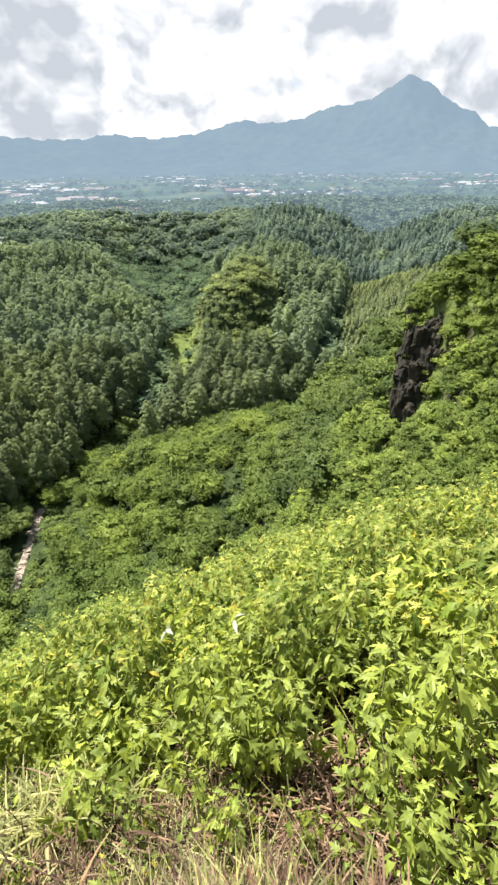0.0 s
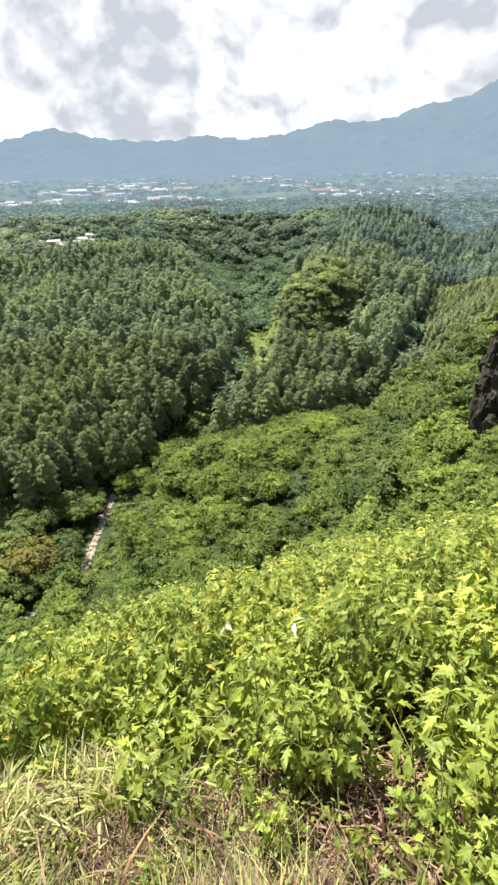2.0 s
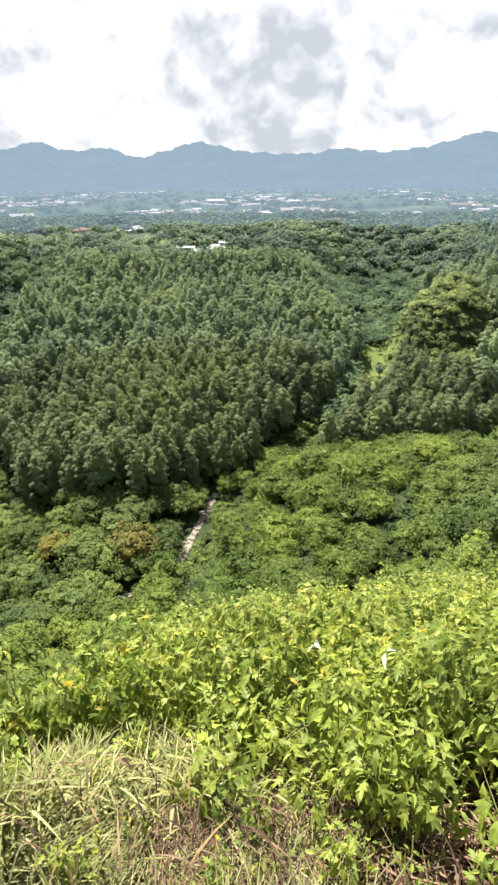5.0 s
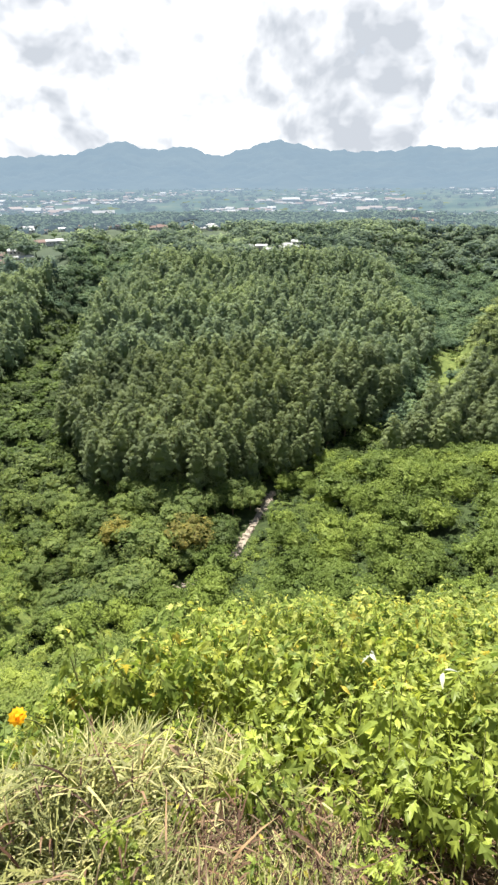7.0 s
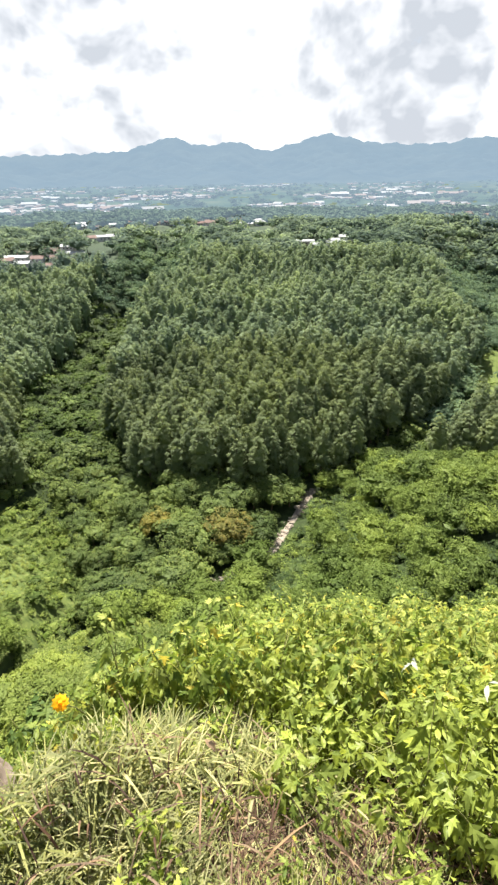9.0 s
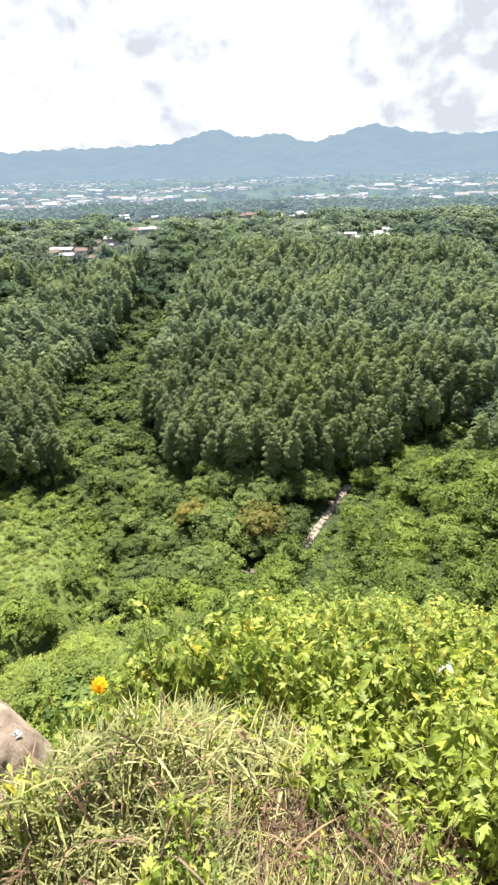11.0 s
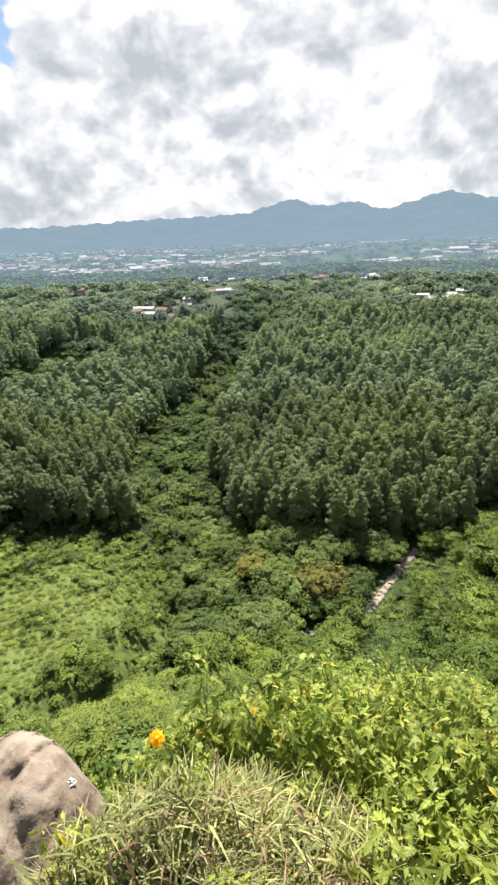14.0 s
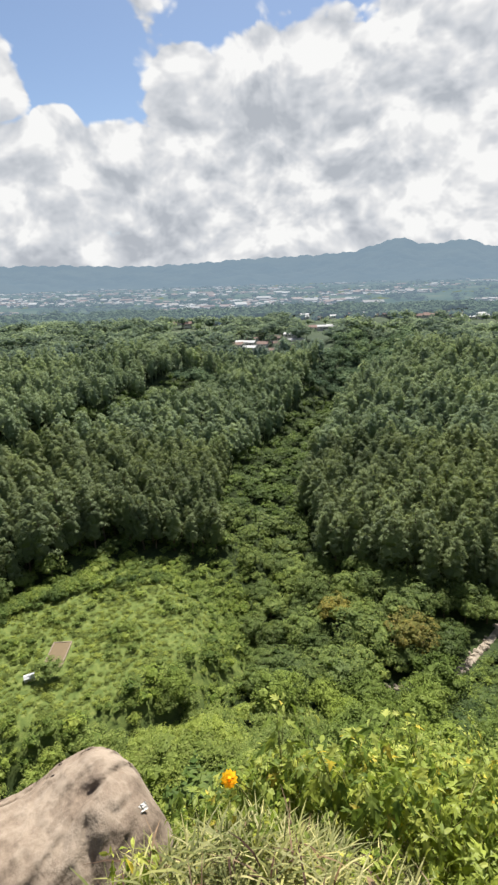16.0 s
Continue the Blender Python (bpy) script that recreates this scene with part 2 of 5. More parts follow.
# ================= terrain =================
RIVER = np.array([(-115.0, -120.0), (-106.0, -10.0), (-106.0, 45.0), (-80.0, 95.0), (-71.5, 117.0), (-77.5, 160.0), (-46.0, 225.0), (-42.0, 315.0), (-58.0, 410.0), (-85.0, 510.0), (-104.0, 590.0), (-112.0, 640.0)])
RIVER_Z = np.array([-114.0, -112.0, -111.0, -110.5, -110.0, -109.5, -106.0, -100.0, -97.0, -92.0, -66.0, -48.0])
RAVINE = np.array([(-106.0, 45.0), (-128.0, 80.0), (-161.0, 113.0), (-198.0, 136.0), (-222.0, 160.0), (-249.0, 207.0), (-279.0, 254.0), (-291.0, 295.0), (-319.0, 343.0), (-420.0, 470.0)])
RAVINE_Z = np.array([-111.0, -110.5, -108.6, -106.4, -104.1, -99.6, -93.8, -89.0, -79.8, -56.0])
SIDE = np.array([(-62.0, 196.0), (6.0, 222.0), (42.0, 270.0), (60.0, 335.0), (120.0, 500.0), (190.0, 800.0)])
SIDE_Z = np.array([-108.0, -103.0, -100.0, -96.0, -88.0, -60.0])
GULLY = np.array([(-262.0, -60.0), (-275.0, 0.0), (-297.0, 60.0), (-318.0, 120.0), (-352.0, 185.0)])
GULLY_Z = np.array([-98.0, -95.0, -90.0, -82.0, -66.0])


def near_line(x, y, line, zs):
    """The distance to a polyline and the height that it carries at the nearest place."""
    best = np.full(x.shape, 1e9)
    high = np.zeros(x.shape)
    for (a, b), (za, zb) in zip(zip(line[:-1], line[1:]), zip(zs[:-1], zs[1:])):
        d = b - a
        u = np.clip(((x - a[0]) * d[0] + (y - a[1]) * d[1]) / (d @ d), 0, 1)
        r = np.hypot(x - a[0] - u * d[0], y - a[1] - u * d[1])
        hit = r < best
        best = np.where(hit, r, best)
        high = np.where(hit, za + u * (zb - za), high)
    return best, high


def wave(x, y, size, seed=0.0):
    """Smooth cheap unevenness between about -1 and 1."""
    k = 6.2832 / size
    return (np.sin(k * (x + 0.31 * y) + seed) + np.sin(k * (0.83 * y - 0.42 * x) * 1.31 + 2.1 * seed + 1.0)
            + np.sin(k * (0.6 * x + 0.9 * y) * 1.93 + 3.7 * seed + 2.0) * 0.6 + np.sin(k * (1.1 * x - 0.7 * y) * 2.9 + seed) * 0.35) / 2.95


def soft_min(a, b, k):
    h = np.clip(0.5 + 0.5 * (b - a) / k, 0, 1)
    return b + (a - b) * h - k * h * (1 - h)


def soft_max(a, b, k):
    return -soft_min(-a, -b, k)


def near_slope(x, y):
    """The hillside under the camera, which falls to the front and the left and grows steeper."""
    d = np.hypot(x, y) + 1e-6
    az = np.degrees(np.arctan2(x, y))
    az = np.where(az > 150, az - 360, az)
    c = np.clip(az, -95, 70)
    s = 0.49 * np.cos(np.radians(az)) - 0.22 * np.sin(np.radians(az))
    k = 0.024 * np.exp(-c / 35.0)
    k = np.where(np.abs(az + 12) > 100, k * np.clip(1 - (np.abs(az + 12) - 100) / 30, 0, 1), k)
    d1 = np.clip((1.75 - s) / (2 * k + 1e-6), 0.5, 60)
    near = -s * d - k * np.minimum(d, d1) ** 2 - np.maximum(d - d1, 0) * 2 * k * d1
    near = near - 0.55 * np.clip(d - 7.0, 0, 30) * np.clip((az + 35) / 25, 0, 1) * np.clip((95 - az) / 25, 0, 1)
    near = near + 0.38 * np.exp(-((d - 1.65) / 0.65) ** 2) * np.clip((-30 - az) / 25, 0, 1) * np.clip((az + 125) / 20, 0, 1)
    near = near + 0.22 * np.exp(-((d - 1.45) / 0.35) ** 2) * np.clip((-48 - az) / 15, 0, 1) * np.clip((az + 92) / 12, 0, 1)
    near = near + 14.5 * np.exp(-((d - 24.0) / 7.0) ** 2) * np.clip((-54 - az) / 8, 0, 1) * np.clip((az + 110) / 10, 0, 1) * (1 + 0.05 * wave(x, y, 9, 2.0))
    return np.clip(near, -140, 12 + 0.05 * d) - 0.42 * np.clip((d - 0.15) / 0.7, 0, 1) ** 2


SPUR = np.array([(28.0, -30.0), (28.0, 5.0), (30.0, 32.0), (29.0, 58.0), (31.0, 82.0), (29.4, 106.0), (28.8, 127.0), (26.0, 147.0), (10.0, 164.0), (-28.0, 168.0)])
SPUR_Z = np.array([5.0, -3.0, -4.5, -9.0, -21.0, -32.0, -43.5, -60.0, -82.0, -100.0])
CREST_AZ, CREST_Z = (15, 17.4, 18.6, 20.6, 22.6, 24.3, 28, 36), (-16, -12.6, -11.0, -8.6, -7.0, -5.6, -3.0, -1.0)
CREST_R = 59.0


def headland(x, y):
    """The steep head of the spur: a bushy crest over a rock wall that breaks off on its valley side."""
    r, az = np.hypot(x, y), np.degrees(np.arctan2(x, y))
    crest = np.interp(az, CREST_AZ, CREST_Z)
    steep = np.interp(az, (20.0, 24.0), (2.1, 0.95))
    front = np.maximum(CREST_R - r, 0) + 0.5 * wave(x, y, 7, 6.0)
    fall = np.minimum(front * steep, 18.5) + 0.7 * np.maximum(front - 9.5, 0) * (steep > 1.5)
    z = crest - np.maximum(fall, 0) - 0.12 * np.maximum(r - CREST_R, 0) - 0.9 * np.maximum(r - 72, 0)
    edge = np.clip((17.6 + 0.35 * wave(r * 3, crest, 19, 2.0) - az) / 1.1, 0, 6)
    return z - 24 * np.minimum(edge, 1) - 40 * np.maximum(edge - 1, 0)


def height(x, y):
    x, y = np.asarray(x, float), np.asarray(y, float)
    r = np.hypot(x, y)
    az = np.degrees(np.arctan2(x, y))
    bank = np.clip((np.interp(az, (-90, -60, -40, -31, -26, -16.5, -9, 0, 10, 14), (112, 116, 128, 137, 176, 205, 224, 226, 250, 262)) - r) / 14, 0, 1)
    top = np.interp(r, (150, 262, 370, 480, 600), (-106, -94, -77, -57, -51)) * (1 - bank) - 80 * bank
    top = top + 3 * wave(x, y, 260, 1.0) + 14 * np.clip((r - 900) / 1500, 0, 1)
    top = top - 13 * np.exp(-((az + 54) / 8) ** 2) * np.clip((500 - r) / 60, 0, 1)
    far = top
    for line, zs, w, steep, k in ((RIVER, RIVER_Z, 9, 0.52, 8), (RAVINE, RAVINE_Z, 8, 0.95, 6), (SIDE, SIDE_Z, 6, 0.44, 10), (GULLY, GULLY_Z, 8, 0.60, 8)):
        d, zz = near_line(x, y, line, zs)
        far = soft_min(far, zz + steep * np.maximum(d - w, 0), k)
    far = far + 27 * np.exp(-(((x + 7) / 26) ** 2 + ((y - 340) / 30) ** 2) ** 3)
    far = far + 5 * np.exp(-((x - 100) / 120) ** 2 - ((y - 800) / 120) ** 2)
    rough = np.clip(r / 120 - 0.6, 0, 1)
    far = far + rough * (2.2 * wave(x, y, 60, 2.0) + 0.9 * wave(x, y, 21, 3.0) + 3.5 * np.clip((r - 190) / 60, 0, 1) * np.clip((480 - r) / 60, 0, 1) * wave(x, y, 95, 5.5)) * np.clip((far + 112) / 12, 0.15, 1)
    flat = np.clip(2.3 - np.hypot((x + 137.5) / 21.0, (y - 26) / 24.0), 0, 1)
    flat = flat * flat * (3 - 2 * flat)
    far = far * (1 - flat) - 99.5 * flat
    d, zz = near_line(x, y, SPUR, SPUR_Z)
    spur = zz - 0.75 * d - 0.035 * np.minimum(d, 45) ** 2 + 1.2 * wave(x, y, 17, 4.0)
    slope = near_slope(x, y)
    z = soft_max(soft_max(far, slope, 4.0), spur, 2.5 + 0 * d)
    z = np.where((az > 12) & (az < 60) & (r > 30) & (r < 140), np.maximum(z, headland(x, y)), z)
    blend = np.clip((r - 7) / 8, 0, 1)
    return slope * (1 - blend) + z * blend + 0.05 * np.clip(r, 0, 3) / 3 * wave(x, y, 1.7, 5.0)


def mesh_of(name, verts, faces, material=None, smooth_on=True):
    """A mesh from arrays; faces all have the same number of corners."""
    me = bpy.data.meshes.new(name)
    verts, faces = np.asarray(verts, np.float32), np.asarray(faces, np.int32)
    n, c = faces.shape
    me.vertices.add(len(verts))
    me.vertices.foreach_set("co", verts.ravel())
    me.loops.add(n * c)
    me.loops.foreach_set("vertex_index", faces.ravel())
    me.polygons.add(n)
    me.polygons.foreach_set("loop_start", np.arange(0, n * c, c, dtype=np.int32))
    me.polygons.foreach_set("use_smooth", np.full(n, smooth_on))
    me.update(calc_edges=True)
    if material:
        me.materials.append(material)
    return me


def polar(radii, angles, fn):
    """A sheet on rings round the origin; angles in degrees clockwise from +y."""
    rr, aa = np.meshgrid(radii, np.radians(angles), indexing="ij")
    x, y = rr * np.sin(aa), rr * np.cos(aa)
    v = np.stack([x, y, fn(x, y)], -1).reshape(-1, 3)
    m, n = len(radii), len(angles)
    i = (np.arange(m - 1)[:, None] * n + np.arange(n - 1)[None, :]).ravel()
    return v, np.stack([i, i + n, i + n + 1, i + 1], -1)


def ground_cover_material():
    """Soil under the plants close by, grass and field tones farther off."""
    m = bpy.data.materials.new("ground_cover")
    m.use_nodes = True
    nd = Nodes(m.node_tree)
    pos = nd.add("ShaderNodeNewGeometry").outputs["Position"]
    r = nd.vec("LENGTH", pos).outputs["Value"]
    soil = nd.ramp(nd.noise(pos, 3.0, 6.0, 0.65), (0.3, (0.022, 0.017, 0.010)), (0.55, (0.05, 0.036, 0.020)), (0.75, (0.085, 0.07, 0.032)))
    green = nd.ramp(nd.noise(pos, 0.6, 9.0, 0.72), (0.32, (0.045, 0.068, 0.018)), (0.5, (0.088, 0.118, 0.030)), (0.68, (0.15, 0.17, 0.05)))
    field = nd.ramp(nd.noise(pos, 0.012, 6.0, 0.6), (0.35, (0.030, 0.046, 0.028)), (0.55, (0.042, 0.060, 0.034)), (0.66, (0.075, 0.092, 0.05)), (0.75, (0.11, 0.10, 0.07)))
    # darker green ground tone wherever no open-land ellipse lies
    litter = nd.ramp(nd.noise(pos, 0.4, 8.0, 0.65), (0.35, (0.020, 0.030, 0.011)), (0.55, (0.034, 0.050, 0.016)), (0.7, (0.055, 0.074, 0.024)))
    open_land = None
    for cx, cy, rx, ry in ((-140.0, 34.0, 36.0, 54.0), (-40.0, 314.0, 12.0, 38.0), (22.0, 52.0, 16.0, 30.0)):
        off = nd.vec("MULTIPLY", nd.vec("SUBTRACT", pos, (cx, cy, 0.0)).outputs[0], (1 / rx, 1 / ry, 0.0)).outputs[0]
        one = smooth(nd, nd.vec("LENGTH", off).outputs["Value"], 1.15, 0.95)
        open_land = one if open_land is None else nd.math("MAXIMUM", open_land, one)
    green = nd.mix(open_land, litter, green)
    col = nd.mix(smooth(nd, r, 8.0, 25.0), soil, green)
    col = nd.mix(smooth(nd, r, 330.0, 520.0), col, field)
    # bare dark rock where the land stands too steep for plants
    nz = nd.add("ShaderNodeSeparateXYZ", {0: nd.add("ShaderNodeNewGeometry").outputs["Normal"]}).outputs[2]
    bare = nd.math("MULTIPLY", smooth(nd, nz, 0.48, 0.32), smooth(nd, r, 14.0, 22.0))
    stone = nd.ramp(nd.noise(nd.vec("MULTIPLY", pos, (1.0, 1.0, 0.4)).outputs[0], 0.9, 8.0, 0.7), (0.3, (0.012, 0.012, 0.009)), (0.5, (0.030, 0.028, 0.018)), (0.62, (0.045, 0.055, 0.020)), (0.75, (0.075, 0.085, 0.030)))
    col = nd.mix(bare, col, stone)
    bp = nd.add("ShaderNodeBump", {"Strength": 0.5, "Distance": 0.15, "Height": nd.noise(pos, 4.0, 6.0, 0.7)})
    b = nd.add("ShaderNodeBsdfPrincipled", {"Base Color": col, "Roughness": 0.95, "Specular IOR Level": 0.15, "Normal": bp.outputs[0]})
    nd.add("ShaderNodeOutputMaterial", {0: b.outputs[0]})
    return m


v, f = polar(np.concatenate([[0.0], np.geomspace(0.35, 4950, 230)]), np.concatenate([np.linspace(-180, -100, 60)[:-1], np.linspace(-100, 10, 210)[:-1], np.linspace(10, 36, 76)[:-1], np.linspace(36, 180, 80)]), height)
ground = tagged(new("ground", mesh_of("ground", v, f, ground_cover_material())), "green valley floor, wooded hills and wide plain", "ground", kind="structure")

# ---- mountains on the horizon ----


def skyline(az):
    """Height angle of the mountain tops, by bearing."""
    def hill(c, w, h):
        return h * np.exp(-np.abs((az - c) / w) ** 1.5)
    base = 2.1 + 0.5 * np.clip((az + 60) / 60, -0.6, 1) + 1.0 * np.clip((az + 8) / 10, 0, 1) + 0.5 * np.clip((az - 3) / 6, 0, 1)
    p = hill(15, 4.4, 2.5) + hill(15, 1.6, 0.4) + hill(20.5, 1.5, 0.5) + hill(8, 2, 0.5) + hill(-0.5, 2.0, 0.55) + hill(-12.3, 2.0, 0.4) + hill(-26.0, 3.5, 1.15)
    p += hill(-35, 2.0, 0.75) + hill(-41, 2.6, 1.2) + hill(-43.2, 1.2, 0.15) - hill(-31.6, 1.6, 0.35) - hill(-66, 9, 0.5)
    p += 0.07 * np.sin(az * 3.1) + 0.05 * np.sin(az * 7.3 + 1) + 0.035 * np.sin(az * 17 + 2) + 0.02 * np.sin(az * 37)
    return base + p - 1.6 * np.clip((az - 17) / 5, 0, 1)


def mountain(x, y):
    r, az = np.hypot(x, y), np.degrees(np.arctan2(x, y))
    u = np.clip((r - 3000) / 1500, 0, 1)
    rise = u ** 1.6
    crest = 4500 * np.tan(np.radians(skyline(az)))
    gully = np.abs(wave(az * 40, r * 0.35, 90, 1.0)) * 0.16 + np.abs(wave(az * 40, r * 0.3, 37, 2.0)) * 0.07
    z = -40 + (crest + 40) * rise * (1 - gully * np.sin(np.pi * u) * 1.3) + 22 * wave(az * 40, r, 160, 6.0) * np.sin(np.pi * u)
    z += 60 * np.exp(-((r - 3350) / 170) ** 2) * np.clip(wave(az * 30, 0 * r, 330, 3.0) + 0.1, 0, 1)
    return np.where(r > 4500, z - (r - 4500) * 0.6, z)


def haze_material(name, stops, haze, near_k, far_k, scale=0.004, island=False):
    """Far land with distance haze painted in: its colour fades into a blue emission."""
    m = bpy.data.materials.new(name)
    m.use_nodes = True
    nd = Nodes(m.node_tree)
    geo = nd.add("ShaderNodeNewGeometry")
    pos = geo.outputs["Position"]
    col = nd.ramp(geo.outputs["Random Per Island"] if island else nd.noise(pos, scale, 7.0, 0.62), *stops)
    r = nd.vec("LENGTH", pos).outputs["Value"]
    haze_share = nd.add("ShaderNodeMapRange", {0: r, 1: 850.0, 2: 3400.0, 3: near_k, 4: far_k}).outputs[0]
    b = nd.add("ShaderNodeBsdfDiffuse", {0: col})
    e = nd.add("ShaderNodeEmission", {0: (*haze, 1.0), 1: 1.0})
    mx = nd.add("ShaderNodeMixShader", {0: haze_share, 1: b.outputs[0], 2: e.outputs[0]})
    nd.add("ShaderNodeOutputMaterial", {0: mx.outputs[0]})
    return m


# haze colour that mountains, plain, groves and town emit
HAZE_GLOW = (0.112, 0.152, 0.192)
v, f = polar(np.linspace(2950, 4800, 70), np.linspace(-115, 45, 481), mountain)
tagged(new("backdrop", mesh_of("mountains", v, f, haze_material("hazy_mountain", ((0.35, (0.035, 0.062, 0.070)), (0.65, (0.085, 0.110, 0.100))), HAZE_GLOW, 0.66, 0.84))),
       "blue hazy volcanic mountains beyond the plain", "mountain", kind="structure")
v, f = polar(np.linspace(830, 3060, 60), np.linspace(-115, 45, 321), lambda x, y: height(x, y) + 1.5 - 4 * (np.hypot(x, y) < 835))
tagged(new("backdrop", mesh_of("plain", v, f, haze_material("hazy_plain", ((0.36, (0.030, 0.055, 0.042)), (0.5, (0.050, 0.080, 0.056)), (0.6, (0.085, 0.110, 0.072)), (0.7, (0.130, 0.120, 0.100))), HAZE_GLOW, 0.50, 0.90, 0.011))),
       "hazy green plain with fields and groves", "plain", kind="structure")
MAT["backdrop_wood"] = haze_material("hazy_groves", ((0.0, (0.045, 0.075, 0.05)), (1.0, (0.10, 0.14, 0.085))), HAZE_GLOW, 0.55, 0.92, 0.01, True)
MAT["plateau_far"] = haze_material("hazy_woodland", ((0.0, (0.06, 0.095, 0.06)), (1.0, (0.115, 0.155, 0.095))), HAZE_GLOW, 0.34, 0.92, 0.01, True)
MAT["town_roofs"] = haze_material("hazy_roofs", ((0.0, (0.22, 0.15, 0.13)), (0.35, (0.34, 0.27, 0.24)), (0.6, (0.36, 0.35, 0.34)), (1.0, (0.55, 0.55, 0.55))), HAZE_GLOW, 0.52, 0.84, 0.01, True)
MAT["town_walls"] = haze_material("hazy_walls", ((0.0, (0.26, 0.25, 0.24)), (1.0, (0.50, 0.49, 0.47))), HAZE_GLOW, 0.52, 0.84, 0.01, True)

# ================= plants: shapes =================
RNG = np.random.default_rng(7)


def unit(v):
    return v / (np.linalg.norm(v, axis=-1, keepdims=True) + 1e-9)


def tufts(centres, normals, long, wide, rng, jitter=0.3, droop=0.0):
    """One pointed three-cornered leaf tuft at each centre, lying roughly across its normal."""
    n = len(centres)
    nrm = unit(normals + rng.normal(0, jitter, (n, 3)))
    along = unit(np.cross(nrm, rng.normal(0, 1, (n, 3))))
    along[:, 2] -= droop
    along = unit(along)
    side = unit(np.cross(nrm, along))
    l = long * rng.uniform(0.65, 1.35, (n, 1))
    w = wide * rng.uniform(0.65, 1.35, (n, 1))
    v = np.stack([centres - along * l * 0.5 + side * w * 0.5, centres - along * l * 0.4 - side * w * 0.5, centres + along * l * 0.6], 1)
    return v.reshape(-1, 3), np.arange(3 * n).reshape(-1, 3)


def needles(centres, outward, long, wide, rng):
    """Three-cornered needle tufts lying on the skin of a clump, most of them pointing up."""
    n = len(centres)
    nrm = unit(unit(outward) + rng.normal(0, 0.22, (n, 3)))
    up = unit(np.cross(nrm, rng.normal(0, 0.8, (n, 3))) + (0, 0, 0.7) - nrm * nrm[:, 2:] * 0.7)
    side = unit(np.cross(up, nrm))
    l = long * rng.uniform(0.65, 1.4, (n, 1))
    w = wide * rng.uniform(0.65, 1.35, (n, 1))
    v = np.stack([centres - up * l * 0.4 + side * w * 0.5, centres - up * l * 0.4 - side * w * 0.5, centres + up * l * 0.6], 1)
    return v.reshape(-1, 3), np.arange(3 * n).reshape(-1, 3)


def tri(vf):
    """The same shape in triangles."""
    v, f = vf
    return v, np.concatenate([f[:, [0, 1, 2]], f[:, [0, 2, 3]]])


def join(parts):
    """Joins (verts, faces) pairs."""
    vs, fs, k = [], [], 0
    for v, f in parts:
        vs.append(v)
        fs.append(f + k)
        k += len(v)
    return np.concatenate(vs), np.concatenate(fs)


def blob(centre, radii, rng, seg=7, rings=4, rough=0.15):
    """A lumpy closed shell of quads, the shaded heart of a crown."""
    t = np.linspace(0.05, math.pi - 0.05, rings + 1)
    p = np.linspace(0, 2 * math.pi, seg, endpoint=False)
    tt, pp = np.meshgrid(t, p, indexing="ij")
    k = 1 + rng.normal(0, rough, tt.shape)
    v = np.stack([np.sin(tt) * np.cos(pp) * k * radii[0], np.sin(tt) * np.sin(pp) * k * radii[1], np.cos(tt) * k * radii[2]], -1).reshape(-1, 3) + centre
    i, j = np.meshgrid(np.arange(rings), np.arange(seg), indexing="ij")
    a, b = i * seg + j, i * seg + (j + 1) % seg
    return v, np.stack([a, a + seg, b + seg, b], -1).reshape(-1, 4)


def tube(points, radii, seg=6):
    """A tapered tube along points."""
    points = np.asarray(points, float)
    out = []
    for i, (p, r) in enumerate(zip(points, radii)):
        d = unit(points[min(i + 1, len(points) - 1)] - points[max(i - 1, 0)])
        a = unit(np.cross(d, (0.31, 0.87, 0.38)))
        b = np.cross(d, a)
        t = np.linspace(0, 2 * math.pi, seg, endpoint=False)
        out.append(p + r * (np.cos(t)[:, None] * a + np.sin(t)[:, None] * b))
    v = np.concatenate(out)
    i, j = np.meshgrid(np.arange(len(points) - 1), np.arange(seg), indexing="ij")
    a, b = i * seg + j, i * seg + (j + 1) % seg
    return v, np.stack([a, b, b + seg, a + seg], -1).reshape(-1, 4)


